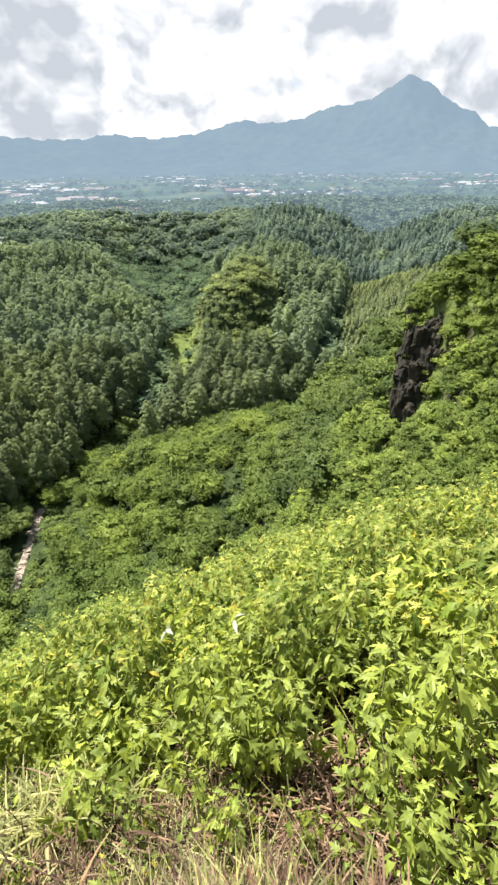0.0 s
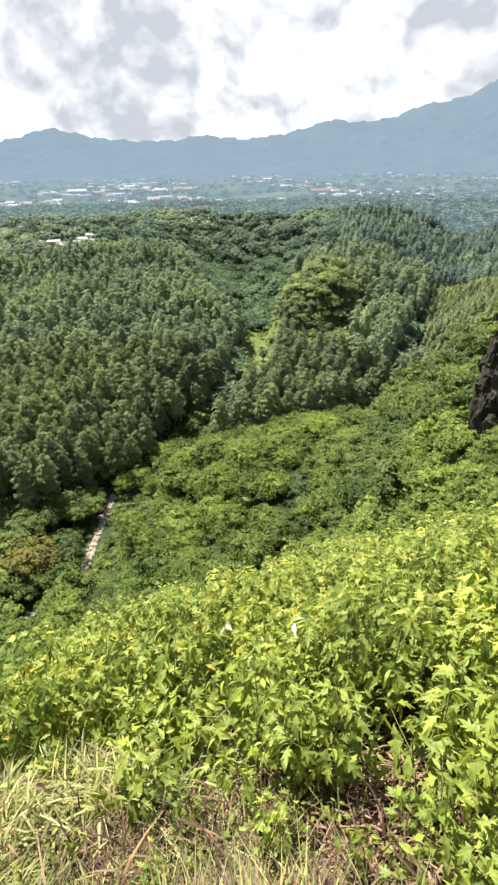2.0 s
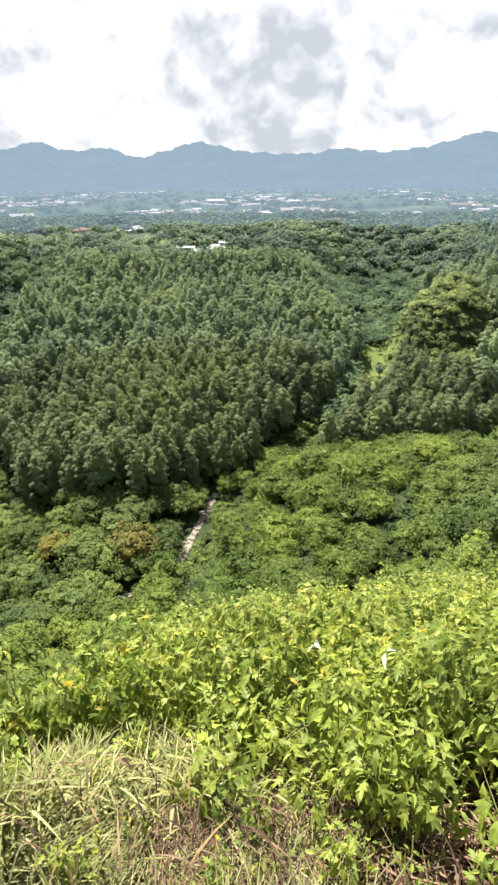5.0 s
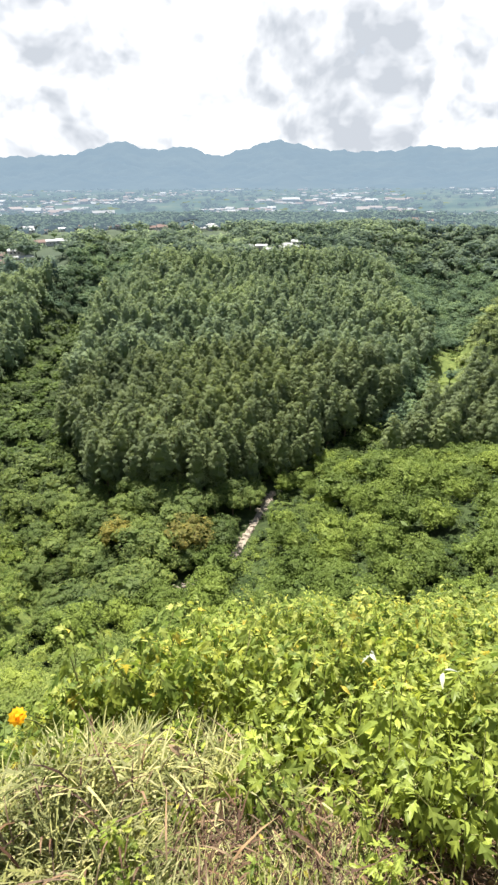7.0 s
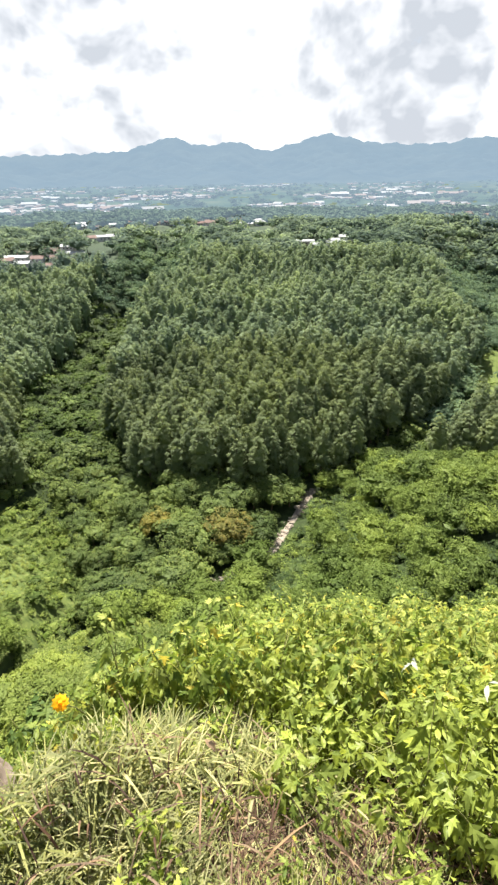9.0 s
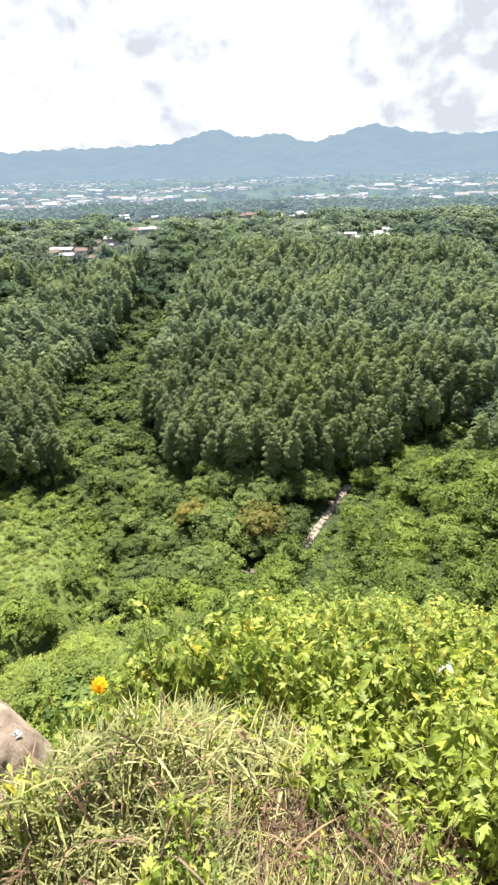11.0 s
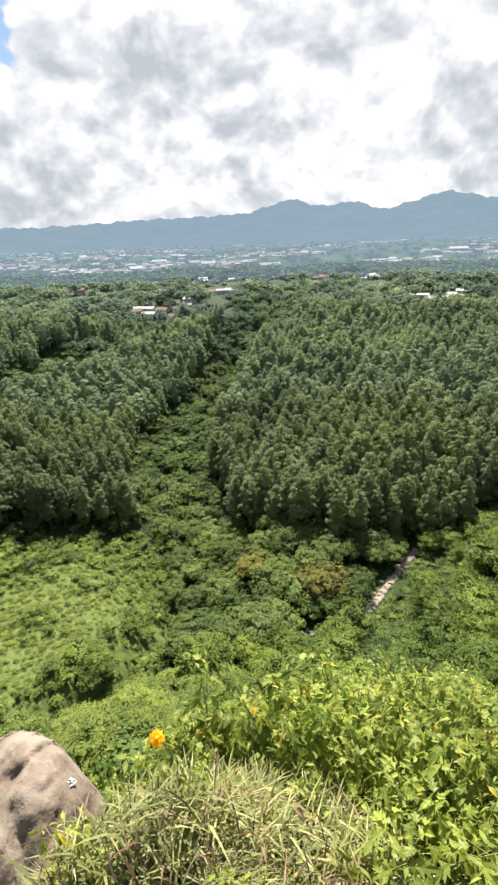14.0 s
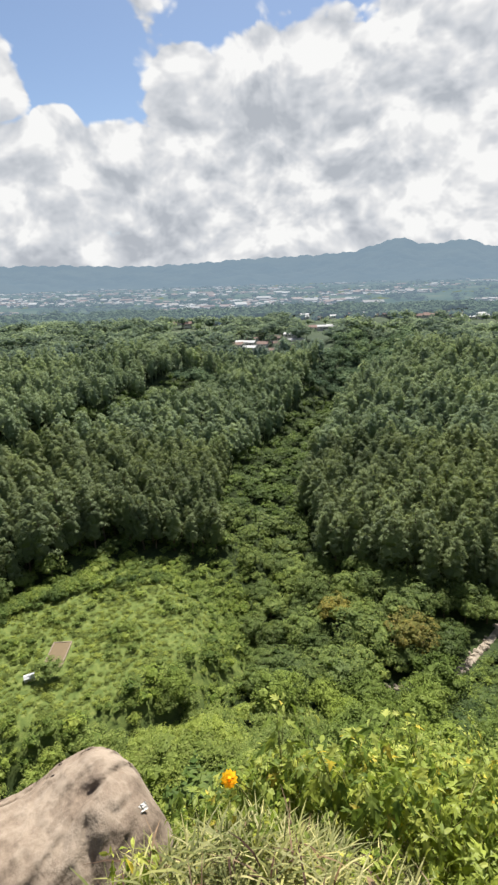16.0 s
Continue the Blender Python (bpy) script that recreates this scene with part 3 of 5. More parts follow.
def pine_shape(rng, clumps, leaves, long, limbs=3):
    """A pine of height 1: trunk and a dense rounded-conical crown of needle clumps. Returns trunk, crown."""
    lean = rng.normal(0, 0.02, 2)
    trunk = [np.array((lean[0] * t * t, lean[1] * t * t, t)) for t in (-0.06, 0.25, 0.5, 0.75, 0.96)]
    parts = [tri(tube(trunk, (0.016, 0.014, 0.011, 0.007, 0.003), 5 if limbs else 3))]
    low = rng.uniform(0.24, 0.36)
    wob = rng.uniform(0, 6.28)

    def reach(k):
        return 0.185 * max(0.0, 1 - k ** 1.35) ** 0.8 * min(1.0, 0.55 + 2.2 * k)
    cs, ns = [], []
    for i in range(clumps):
        u = (i + rng.uniform(0, 1)) / clumps
        k = u ** 0.9 * 0.97
        z = low + (1 - low) * k
        a = i * 2.39996 + rng.normal(0, 0.35)
        r = reach(k) * rng.uniform(0.62, 1.12) * (1 + 0.16 * math.sin(2 * a + wob))
        c = np.array((math.cos(a) * r + lean[0] * z * z, math.sin(a) * r + lean[1] * z * z, z + rng.normal(0, 0.014)))
        if limbs and i % limbs == 0 and k < 0.8:
            parts.append(tri(tube([(0, 0, z - 0.05), c * (0.6, 0.6, 1)], (0.006, 0.002), 3)))
        s = rng.uniform(0.036, 0.058) * (1.2 - 0.5 * k)
        out = unit(np.array((math.cos(a), math.sin(a), 0.45 + 0.9 * k)))
        d = unit(rng.normal(0, 0.75, (leaves, 3)) + out + (0, 0, 0.25))
        cs.append(c + d * s * (1.15, 1.15, 1.0))
        ns.append(d + out * 0.7)
    crown = needles(np.concatenate(cs), np.concatenate(ns), long, long * 0.42, rng)
    hearts = [tri(blob((lean[0] * z * z, lean[1] * z * z, z), (w, w, t), rng, 6 if limbs else 5, 4, 0.16)) for z, w, t in (((low + 0.15, 0.125, 0.16), (low + 0.34, 0.095, 0.16)) if limbs else ((low + 0.25, 0.115, 0.26),))]
    return join(parts), join([crown] + hearts)


def broad_shape(rng, clumps, leaves, long, flat=0.62, droop=0.0, trunk_h=0.35, hearts_on=True):
    """A broadleaf tree or bush of height 1 and about as wide. Returns trunk with limbs, crown."""
    parts = [tri(tube([(0, 0, -0.1), (0.01, 0, trunk_h * 0.6), (0.02, 0.01, trunk_h + 0.15)], (0.035, 0.026, 0.016), 5 if hearts_on else 3))]
    cs, ns, hearts = [], [], []
    for i in range(clumps):
        u = (i + 0.5) / clumps
        z0 = 1 - 1.25 * u
        a = i * 2.39996 + rng.normal(0, 0.35)
        rr = math.sqrt(max(0.0, 1 - z0 * z0))
        k = rng.uniform(0.70, 1.12)
        c = np.array((math.cos(a) * rr * 0.44 * k, math.sin(a) * rr * 0.44 * k, 1 - flat * 0.62 + z0 * flat * 0.5 * k))
        if i % 4 == 0 and hearts_on:
            parts.append(tri(tube([(0.01, 0, trunk_h * 0.7), (c[0] * 0.5, c[1] * 0.5, trunk_h + (c[2] - trunk_h) * 0.6), c], (0.014, 0.009, 0.003), 3)))
        s = rng.uniform(0.09, 0.17)
        if hearts_on and i % 3 == 0:
            hearts.append(tri(blob(c - (0, 0, s * 0.3), (s * 0.75, s * 0.75, s * 0.6), rng, 5, 3, 0.15)))
        out = unit(np.array((c[0], c[1], 0.15 + 0.5 * max(z0, 0))))
        for _ in range(leaves):
            d = unit(rng.normal(0, 1, 3) + out * 0.7 + (0, 0, 0.5))
            cs.append(c + d * s * (1.1, 1.1, 0.8))
            ns.append(d + out * 0.4 + (0, 0, 0.5))
    crown = tufts(np.array(cs), np.array(ns), long, long * 0.6, rng, 0.45, droop)
    hearts.append(tri(blob((0, 0, 1 - flat * 0.62), (0.30, 0.30, flat * 0.36), rng, 7 if hearts_on else 5, 4 if hearts_on else 3, 0.12)))
    return join(parts), join([crown] + hearts)


def scattered(step, keep, seed):
    """Jittered grid places in the valley that pass a test: x, y."""
    rng = np.random.default_rng(seed)
    lo, hi = np.array((-860.0, -110.0)), np.array((460.0, 860.0))
    gx, gy = np.meshgrid(np.arange(lo[0], hi[0], step), np.arange(lo[1], hi[1], step * 0.87))
    gx[1::2] += step / 2
    x = (gx + rng.uniform(-0.36, 0.36, gx.shape) * step).ravel()
    y = (gy + rng.uniform(-0.36, 0.36, gy.shape) * step).ravel()
    k = keep(x, y)
    return x[k], y[k]


def planted(name, protos, x, y, tall, spread, material, seed, sink=0.3):
    """One mesh of many plants, each a turned and scaled one of the shapes."""
    rng = np.random.default_rng(seed)
    z = height(x, y)
    pick = rng.integers(0, len(protos), len(x))
    allv, allf, tones, k = [], [], [], 0
    for p, (pv, pf) in enumerate(protos):
        m = np.flatnonzero(pick == p)
        if not len(m):
            continue
        a = rng.uniform(0, 6.2832, len(m))
        h = rng.uniform(*tall, len(m))
        w = h * rng.uniform(*spread, len(m))
        c, s = np.cos(a)[:, None], np.sin(a)[:, None]
        vx = (pv[:, 0] * c - pv[:, 1] * s) * w[:, None] + x[m][:, None]
        vy = (pv[:, 0] * s + pv[:, 1] * c) * w[:, None] + y[m][:, None]
        vz = pv[:, 2] * h[:, None] + z[m][:, None] - sink
        allv.append(np.stack([vx, vy, vz], -1).reshape(-1, 3))
        allf.append((pf[None] + (np.arange(len(m)) * len(pv))[:, None, None] + k).reshape(-1, pf.shape[1]))
        k += len(m) * len(pv)
        tones.append(np.repeat(rng.uniform(0, 1, len(m)), len(pv)))
    if not allv:
        return None
    me = mesh_of(name, np.concatenate(allv), np.concatenate(allf), material, False)
    me.attributes.new("tone", "FLOAT", "POINT").data.foreach_set("value", np.concatenate(tones).astype(np.float32))
    return new(name, me)


# ================= plants: zones =================


def in_poly(x, y, poly):
    inside = np.zeros(np.shape(x), bool)
    for (x1, y1), (x2, y2) in zip(poly, poly[1:] + poly[:1]):
        cross = ((y1 > y) != (y2 > y)) & (x < (x2 - x1) * (y - y1) / (y2 - y1 + 1e-12) + x1)
        inside ^= cross
    return inside


NEAR_SIDE = [(-115, -120), (-106, -10), (-106, 45), (-80, 95), (-71, 117), (-77, 160), (-62, 192), (6, 216), (46, 252), (62, 268), (420, 268), (420, -120)]


def seen(x, y):
    """The sector of the valley that the way looks over."""
    az = np.degrees(np.arctan2(x, y))
    return (az > -97) & (az < 36)


def ellipse(x, y, cx, cy, rx, ry, turn=0.0):
    c, s = math.cos(radians(turn)), math.sin(radians(turn))
    u, v = (x - cx) * c + (y - cy) * s, -(x - cx) * s + (y - cy) * c
    return (u / rx) ** 2 + (v / ry) ** 2 < 1


def pine_foot(az):
    """How far off the foot of the pine hills lies, by bearing."""
    return np.interp(az, (-90, -84, -73, -64, -57, -52, -44, -34, -29, -26), (180, 182, 198, 186, 200, 190, 174, 162, 176, 196))


def zones(x, y):
    """0 none, 1 pine, 2 broadleaf, 3 scrub, 4 pale young pine, 5 plateau wood, 6 knoll, 7 low bushes by the clearing."""
    r, az = np.hypot(x, y), np.degrees(np.arctan2(x, y))
    near = in_poly(x, y, NEAR_SIDE)
    d1, z1 = near_line(x, y, RIVER, RIVER_Z)
    d2, z2 = near_line(x, y, RAVINE, RAVINE_Z)
    d3, z3 = near_line(x, y, SIDE, SIDE_Z)
    d4, z4 = near_line(x, y, GULLY, GULLY_Z)
    zone = np.where(near, 3, 1)
    zone[~near & (d2 < 20 + 4 * wave(x, y, 40, 1.0) + 14 * np.clip((r - 370) / 60, 0, 1))] = 2
    zone[~near & (d1 < 10 + 5 * wave(x, y, 40, 4.0) + 30 * np.clip((r - 340) / 60, 0, 1)) & (r >= 200)] = 2
    zone[~near & (d3 < 8) & (r >= 235)] = 2
    zone[~near & (d4 < 22 + 8 * wave(x, y, 40, 6.0))] = 2
    zone[~near & (az < -26) & (r < pine_foot(az) + 3 * wave(x, y, 45, 2.0))] = 2
    zone[~near & (az < -57) & (r < pine_foot(az) - 5)] = 7
    zone[ellipse(x, y, -7, 338, 34, 38)] = 6
    zone[(zone == 1) & (az > -6) & (az < 3.2) & (r > 275) & (r < 312)] = 6
    zone[~near & (az > 10.6) & (r > 262) & (r < 440)] = 4
    far = r > 455 + 25 * wave(x, y, 120, 3.0)
    zone[far & ((zone != 2) | (r > 540))] = 5
    zone[far & (az > 1) & (az < 24) & (r < 640) & (wave(x, y, 90, 3.0) > -0.45)] = 1
    zone[ellipse(x, y, -137, 28, 27, 42)] = 0
    zone[ellipse(x, y, -43, 318, 9, 34, 0) | ellipse(x, y, -35, 266, 10, 24, 0)] = 0
    zone[(d1 < np.where(near, 3.2, 3.0)) & (y > 114) & (y < 174)] = 0
    zone[(np.abs(az - 10.4) < 0.35) & (r > 262) & (r < 330)] = 0
    zone[(az > 17.0) & (r < 76) & near] = 0
    zone[ellipse(x, y, -86, 113, 7, 7) | ellipse(x, y, -108, 104, 6, 6)] = 0
    zone[r < 11] = 0
    zone[~seen(x, y) | (r > 860)] = 0
    return zone


def in_sight(x, y, up):
    """Whether a top that high over the ground shows from the way, over the bare land."""
    z = height(x, y) + up - EYE
    ok = np.ones(len(x), bool)
    for u in np.linspace(0.04, 0.97, 44):
        ok &= height(x * u, y * u) - EYE < z * u + 0.5
    return ok


def edge_el(az):
    """The height angle of the rim of the near slope's plants."""
    return np.interp(az, (-95, -61, -30, 0, 29, 40), (-47, -47, -44, -37, -30, -28))


# villages on the plateau: bearing, distance, half width, half depth
VILLAGES = [(-54.5, 490, 26, 30), (-26.0, 520, 26, 22), (-34.8, 690, 46, 36), (-48.6, 570, 18, 18), (-46.5, 720, 60, 36), (-12.5, 790, 60, 34), (3.0, 760, 22, 20), (-62.0, 640, 30, 26)]


def open_ground(x, y):
    """True in the villages and along the sight lines to them."""
    r, az = np.hypot(x, y), np.degrees(np.arctan2(x, y))
    k = np.zeros(np.shape(x), bool)
    for a, d, w, s in VILLAGES:
        k |= (np.abs(az - a) < np.degrees(w / d) * 1.1) & (r > d - s - 100) & (r < d + s)
    return k


PINES = [pine_shape(np.random.default_rng(20 + i), 52, 18, 0.042) for i in range(6)]
PINES_FAR = [pine_shape(np.random.default_rng(40 + i), 25, 8, 0.076, 0) for i in range(5)]
BROADS = [broad_shape(np.random.default_rng(60 + i), 30, 46, 0.050) for i in range(5)]
BROADS_FAR = [broad_shape(np.random.default_rng(80 + i), 13, 13, 0.14, hearts_on=False) for i in range(4)]
BUSHES = [broad_shape(np.random.default_rng(100 + i), 28, 34, 0.058, 0.66, 0.5, 0.2) for i in range(5)]
BUSHES_TALL = [broad_shape(np.random.default_rng(190 + i), 40, 40, 0.046, 0.72, 0.7, 0.2) for i in range(6)]
BUSHES_MID = [broad_shape(np.random.default_rng(150 + i), 15, 16, 0.092, 0.70, 0.4, 0.2, hearts_on=False) for i in range(5)]
BUSHES_LOW = [broad_shape(np.random.default_rng(140 + i), 19, 24, 0.072, 0.70, 0.3, 0.2) for i in range(4)]
BROADS_MID = [broad_shape(np.random.default_rng(170 + i), 17, 19, 0.095, 0.7, 0.2, hearts_on=False) for i in range(5)]
TINY = [broad_shape(np.random.default_rng(120 + i), 7, 10, 0.20, 0.75, hearts_on=False) for i in range(4)]


def both(shapes):
    return [join(s) for s in shapes]


def wood(name, label, x, y, shapes, tall, spread, material, seed, category="forest"):
    """A wood in one mesh; what no view reaches is kept simple."""
    ok = in_sight(x, y, tall[1])
    ob = planted(name, both(shapes), x[ok], y[ok], tall, spread, material, seed)
    tagged(ob, label, category, kind="stuff")
    if (~ok).any():
        tagged(planted("hidden_" + name, both(TINY), x[~ok], y[~ok], tall, spread, material, seed + 50), label + ", on the hidden side", category, kind="stuff")


x, y = scattered(6.4, lambda x, y: zones(x, y) == 1, 1)
r = np.hypot(x, y)
single = (r < 222) & in_sight(x, y, 20.0)
single &= np.cumsum(single) <= 290
PINE_MESHES = [(mesh_of("trunk", *p[0], MAT["bark"], False), mesh_of("crown", *p[1], MAT["pine_one"], False)) for p in PINES]


def tree(name, label, category, group, meshes, at, h, w, rng):
    """A tree of its own: trunk with limbs, and crown."""
    thing = tagged(new(name), label, category, group)
    thing.matrix_basis = pose(*at, rng.normal(0, 2), rng.normal(0, 2), rng.uniform(0, 360)) @ Matrix.Diagonal((w, w, h, 1))
    for part_name, me in zip(("trunk", "crown"), meshes):
        ob = new(part_name, me)
        ob.parent = thing
    return thing


def single_trees(name, label, category, group, meshes, x, y, tall, spread, seed):
    rng = np.random.default_rng(seed)
    for px, py, pz in zip(x, y, height(x, y)):
        h = rng.uniform(*tall)
        tree(name, label, category, group, meshes[int(rng.integers(0, len(meshes)))], (px, py, pz - 0.3), h, h * rng.uniform(*spread), rng)


single_trees("pine_tree", "tall grey-green pine at the foot of the hill", "tree", "pines at the foot of the hills", PINE_MESHES, x[single], y[single], (17, 26), (0.95, 1.3), 71)
x, y, r = x[~single], y[~single], r[~single]
near = r < 270
wood("pine_forest", "dense pine forest on the valley hills", x[near], y[near], PINES, (17, 26), (0.95, 1.3), MAT["pine"], 2)
mid = ~near & (r < 440)
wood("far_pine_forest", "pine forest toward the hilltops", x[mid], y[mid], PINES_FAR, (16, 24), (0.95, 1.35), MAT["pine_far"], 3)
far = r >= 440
wood("distant_pine_forest", "pine forest beyond the gorge, tinted blue for haze", x[far], y[far], PINES_FAR, (12, 18), (1.0, 1.4), MAT["pine_hazed"], 38)
x, y = scattered(5.5, lambda x, y: (zones(x, y) == 1) & (np.hypot(x, y) < 300), 51)
k = in_sight(x, y, 3.0)
tagged(planted("forest_undergrowth", both(TINY), x[k], y[k], (2.0, 5.0), (1.2, 1.8), MAT["broad"], 52), "dark bushes under the pines", "scrub", kind="stuff")
x, y = scattered(4.4, lambda x, y: zones(x, y) == 4, 4)
wood("young_pine_stand", "pale even stand of young pines", x, y, PINES_FAR, (9, 11), (1.0, 1.3), MAT["pine_pale"], 5)
x, y = scattered(6.8, lambda x, y: zones(x, y) == 2, 6)
r = np.hypot(x, y)
single = (r < 190) & in_sight(x, y, 9.0)
single &= np.cumsum(single) <= 150
BROAD_MESHES = [(mesh_of("trunk", *p[0], MAT["bark"], False), mesh_of("crown", *p[1], MAT["broad_one"], False)) for p in BROADS]
BROWN_MESHES = [(mesh_of("trunk", *p[0], MAT["bark"], False), mesh_of("crown", *p[1], MAT["broad_brown"], False)) for p in BROADS[:2]]
single_trees("broadleaf_tree", "dark green round-crowned tree beside the river", "tree", "broadleaf trees by the river", BROAD_MESHES, x[single], y[single], (5, 11), (1.0, 1.5), 72)
x, y, r = x[~single], y[~single], r[~single]
near = r < 230
wood("ravine_wood", "mixed broadleaf wood by the river and in the ravine", x[near], y[near], BROADS_MID, (4, 9), (1.0, 1.5), MAT["broad"], 7)
open_ravine = ~near & (r < 400) & (np.degrees(np.arctan2(x, y)) < -38)
wood("ravine_bushes", "sunlit green bushes along the ravine bed", x[open_ravine], y[open_ravine], BROADS_MID, (3, 7.5), (1.0, 1.6), MAT["scrub"], 39, "scrub")
near |= open_ravine
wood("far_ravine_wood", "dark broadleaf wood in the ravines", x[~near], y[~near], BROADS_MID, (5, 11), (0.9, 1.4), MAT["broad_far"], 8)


x, y = scattered(3.5, lambda x, y: zones(x, y) == 7, 40)
wood("foot_scrub", "bright green bushes at the foot of the pine hill", x, y, BUSHES_MID, (1.4, 4.2), (1.2, 1.8), MAT["scrub_light"], 41, "scrub")
x, y = scattered(6.0, lambda x, y: zones(x, y) == 6, 30)
x5, y5 = scattered(5.3, lambda x, y: zones(x, y) == 6, 58)
x, y = np.r_[x, x5], np.r_[y, y5]
wood("knoll_scrub", "light green creepers and bushes over a rocky knoll", x, y, BROADS_MID, (2.0, 6.5), (1.0, 1.6), MAT["knoll"], 31, "scrub")


def scrub_here(x, y):
    return (zones(x, y) == 3) & (np.hypot(x, y) > 78)


def low_scrub_here(x, y):
    r, az = np.hypot(x, y), np.degrees(np.arctan2(x, y))
    top = np.degrees(np.arctan2(height(x, y) + 3.0 - EYE, r))
    return (zones(x, y) == 3) & (r < 82) & (r > 26) & (az > -9) & (top > edge_el(az) - 1.5)


def hidden_slope(x, y):
    r, az = np.hypot(x, y), np.degrees(np.arctan2(x, y))
    top = np.degrees(np.arctan2(height(x, y) + 3.0 - EYE, r))
    return (zones(x, y) == 3) & (r < 82) & (r > 13) & ((top < edge_el(az) - 1.5) | (az < -9)) & (top < edge_el(az))


x, y = scattered(4.2, hidden_slope, 28)
tagged(planted("steep_slope_scrub", both(BROADS_FAR), x, y, (1.5, 2.6), (1.3, 1.9), MAT["scrub"], 29), "scrub on the steep slope below the edge", "scrub", kind="stuff")
x, y = scattered(1.9, lambda x, y: (np.hypot(x, y) > 14) & (np.hypot(x, y) < 31) & (np.degrees(np.arctan2(x, y)) < -53) & (np.degrees(np.arctan2(x, y)) > -97), 53)
k = in_sight(x, y, 1.5)
tagged(planted("shoulder_bushes", both(BUSHES_TALL), x[k], y[k], (1.0, 2.1), (1.5, 2.1), MAT["shoulder"], 54), "yellow-green domed bushes on the slope's shoulder", "scrub", kind="stuff")
x, y = scattered(5.2, scrub_here, 9)
r, az = np.hypot(x, y), np.degrees(np.arctan2(x, y))
pale = (az < -45) & (r < 114)
wood("pale_scrub", "light green bushes below the slope", x[pale], y[pale], BUSHES, (2.5, 6.5), (1.2, 1.8), MAT["scrub_pale"], 23, "scrub")
x, y, r = x[~pale], y[~pale], r[~pale]
near = r < 190
wood("scrub", "dense green scrub and bamboo on the lower slope", x[near], y[near], BUSHES_MID, (1.4, 3.4), (1.5, 2.3), MAT["scrub_shade"], 10, "scrub")
xb, yb = scattered(10.6, lambda x, y: scrub_here(x, y) & (np.hypot(x, y) < 200) & (np.degrees(np.arctan2(x, y)) < 5.5) & (wave(x, y, 70, 2.5) > -0.75) & ~((np.degrees(np.arctan2(x, y)) < -45) & (np.hypot(x, y) < 112)) & ~((np.abs(np.degrees(np.arctan2(x, y)) + 28.5) < 3.6) & (np.hypot(x, y) > 95)), 24)
xr, yr = scattered(2.7, lambda x, y: scrub_here(x, y) & (np.hypot(x, y) > 100) & (np.hypot(x, y) < 188) & (np.abs(np.degrees(np.arctan2(x, y)) + 27) < 9), 56)
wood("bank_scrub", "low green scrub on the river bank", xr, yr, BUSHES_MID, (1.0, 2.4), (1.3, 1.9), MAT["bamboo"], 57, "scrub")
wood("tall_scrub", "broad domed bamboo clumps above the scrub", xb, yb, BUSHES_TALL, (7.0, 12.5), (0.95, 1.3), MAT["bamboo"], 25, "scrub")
xb, yb = scattered(6.2, lambda x, y: (zones(x, y) == 3) & (np.hypot(x, y) < 190) & (np.hypot(x, y) > 58) & (np.degrees(np.arctan2(x, y)) > 3) & (wave(x, y, 31, 1.5) > -0.5), 36)
wood("slope_trees", "small round trees among the scrub of the spur", xb, yb, BUSHES, (4.0, 8.5), (0.85, 1.3), MAT["broad"], 37, "scrub")
wood("far_scrub", "green scrub on the far side of the spur", x[~near], y[~near], BROADS_MID, (4, 8), (1.0, 1.5), MAT["scrub"], 11, "scrub")
x, y = scattered(1.55, low_scrub_here, 16)
x3, y3 = scattered(1.5, lambda x, y: (np.hypot(x, y) > 10.5) & (np.hypot(x, y) < 30) & (np.degrees(np.arctan2(x, y)) > 4) & (np.degrees(np.arctan2(x, y)) < 36), 19)
k = in_sight(x3, y3, 1.0)
tagged(planted("edge_scrub", both(BROADS_FAR), x3[k], y3[k], (0.5, 1.3), (1.2, 1.7), MAT["scrub_light"], 20), "low sunlit weeds below the slope's edge", "scrub", kind="stuff")
rng = np.random.default_rng(22)
x2, y2 = [], []
for az in np.arange(17.6, 32.0, 1.15):
    r = np.linspace(27.0, 63.0, 700)
    px, py = r * math.sin(radians(az)), r * math.cos(radians(az))
    walked = np.cumsum(np.hypot(np.diff(r, prepend=r[0]), np.diff(height(px, py), prepend=height(px[:1], py[:1])[0])))
    at = np.searchsorted(walked, np.arange(rng.uniform(0.2, 1.0), walked[-1], 1.12)).clip(0, 699)
    turn = np.radians(az + rng.normal(0, 0.45, len(at)))
    x2.append(r[at] * np.sin(turn))
    y2.append(r[at] * np.cos(turn))
x2, y2 = np.concatenate(x2), np.concatenate(y2)
r, az = np.hypot(x2, y2), np.degrees(np.arctan2(x2, y2))
wall = (r > 48.5) & (r < CREST_R - 1.6) & (az < 21.0 + 0.8 * wave(x2, y2, 6, 1.0))
k = ~wall & ((r < CREST_R + 2) | in_sight(x2, y2, 1.5))
x2, y2 = x2[k], y2[k]
az, r = np.radians(rng.uniform(16.7, 20.5, 150)), rng.uniform(38.5, 49.5, 150)
x2, y2 = np.r_[x2, r * np.sin(az)], np.r_[y2, r * np.cos(az)]
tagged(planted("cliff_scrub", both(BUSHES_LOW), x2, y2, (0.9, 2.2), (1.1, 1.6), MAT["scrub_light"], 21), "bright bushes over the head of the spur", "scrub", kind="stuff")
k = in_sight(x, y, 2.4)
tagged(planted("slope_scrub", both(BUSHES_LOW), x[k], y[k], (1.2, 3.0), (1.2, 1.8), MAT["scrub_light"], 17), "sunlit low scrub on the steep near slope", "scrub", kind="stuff")
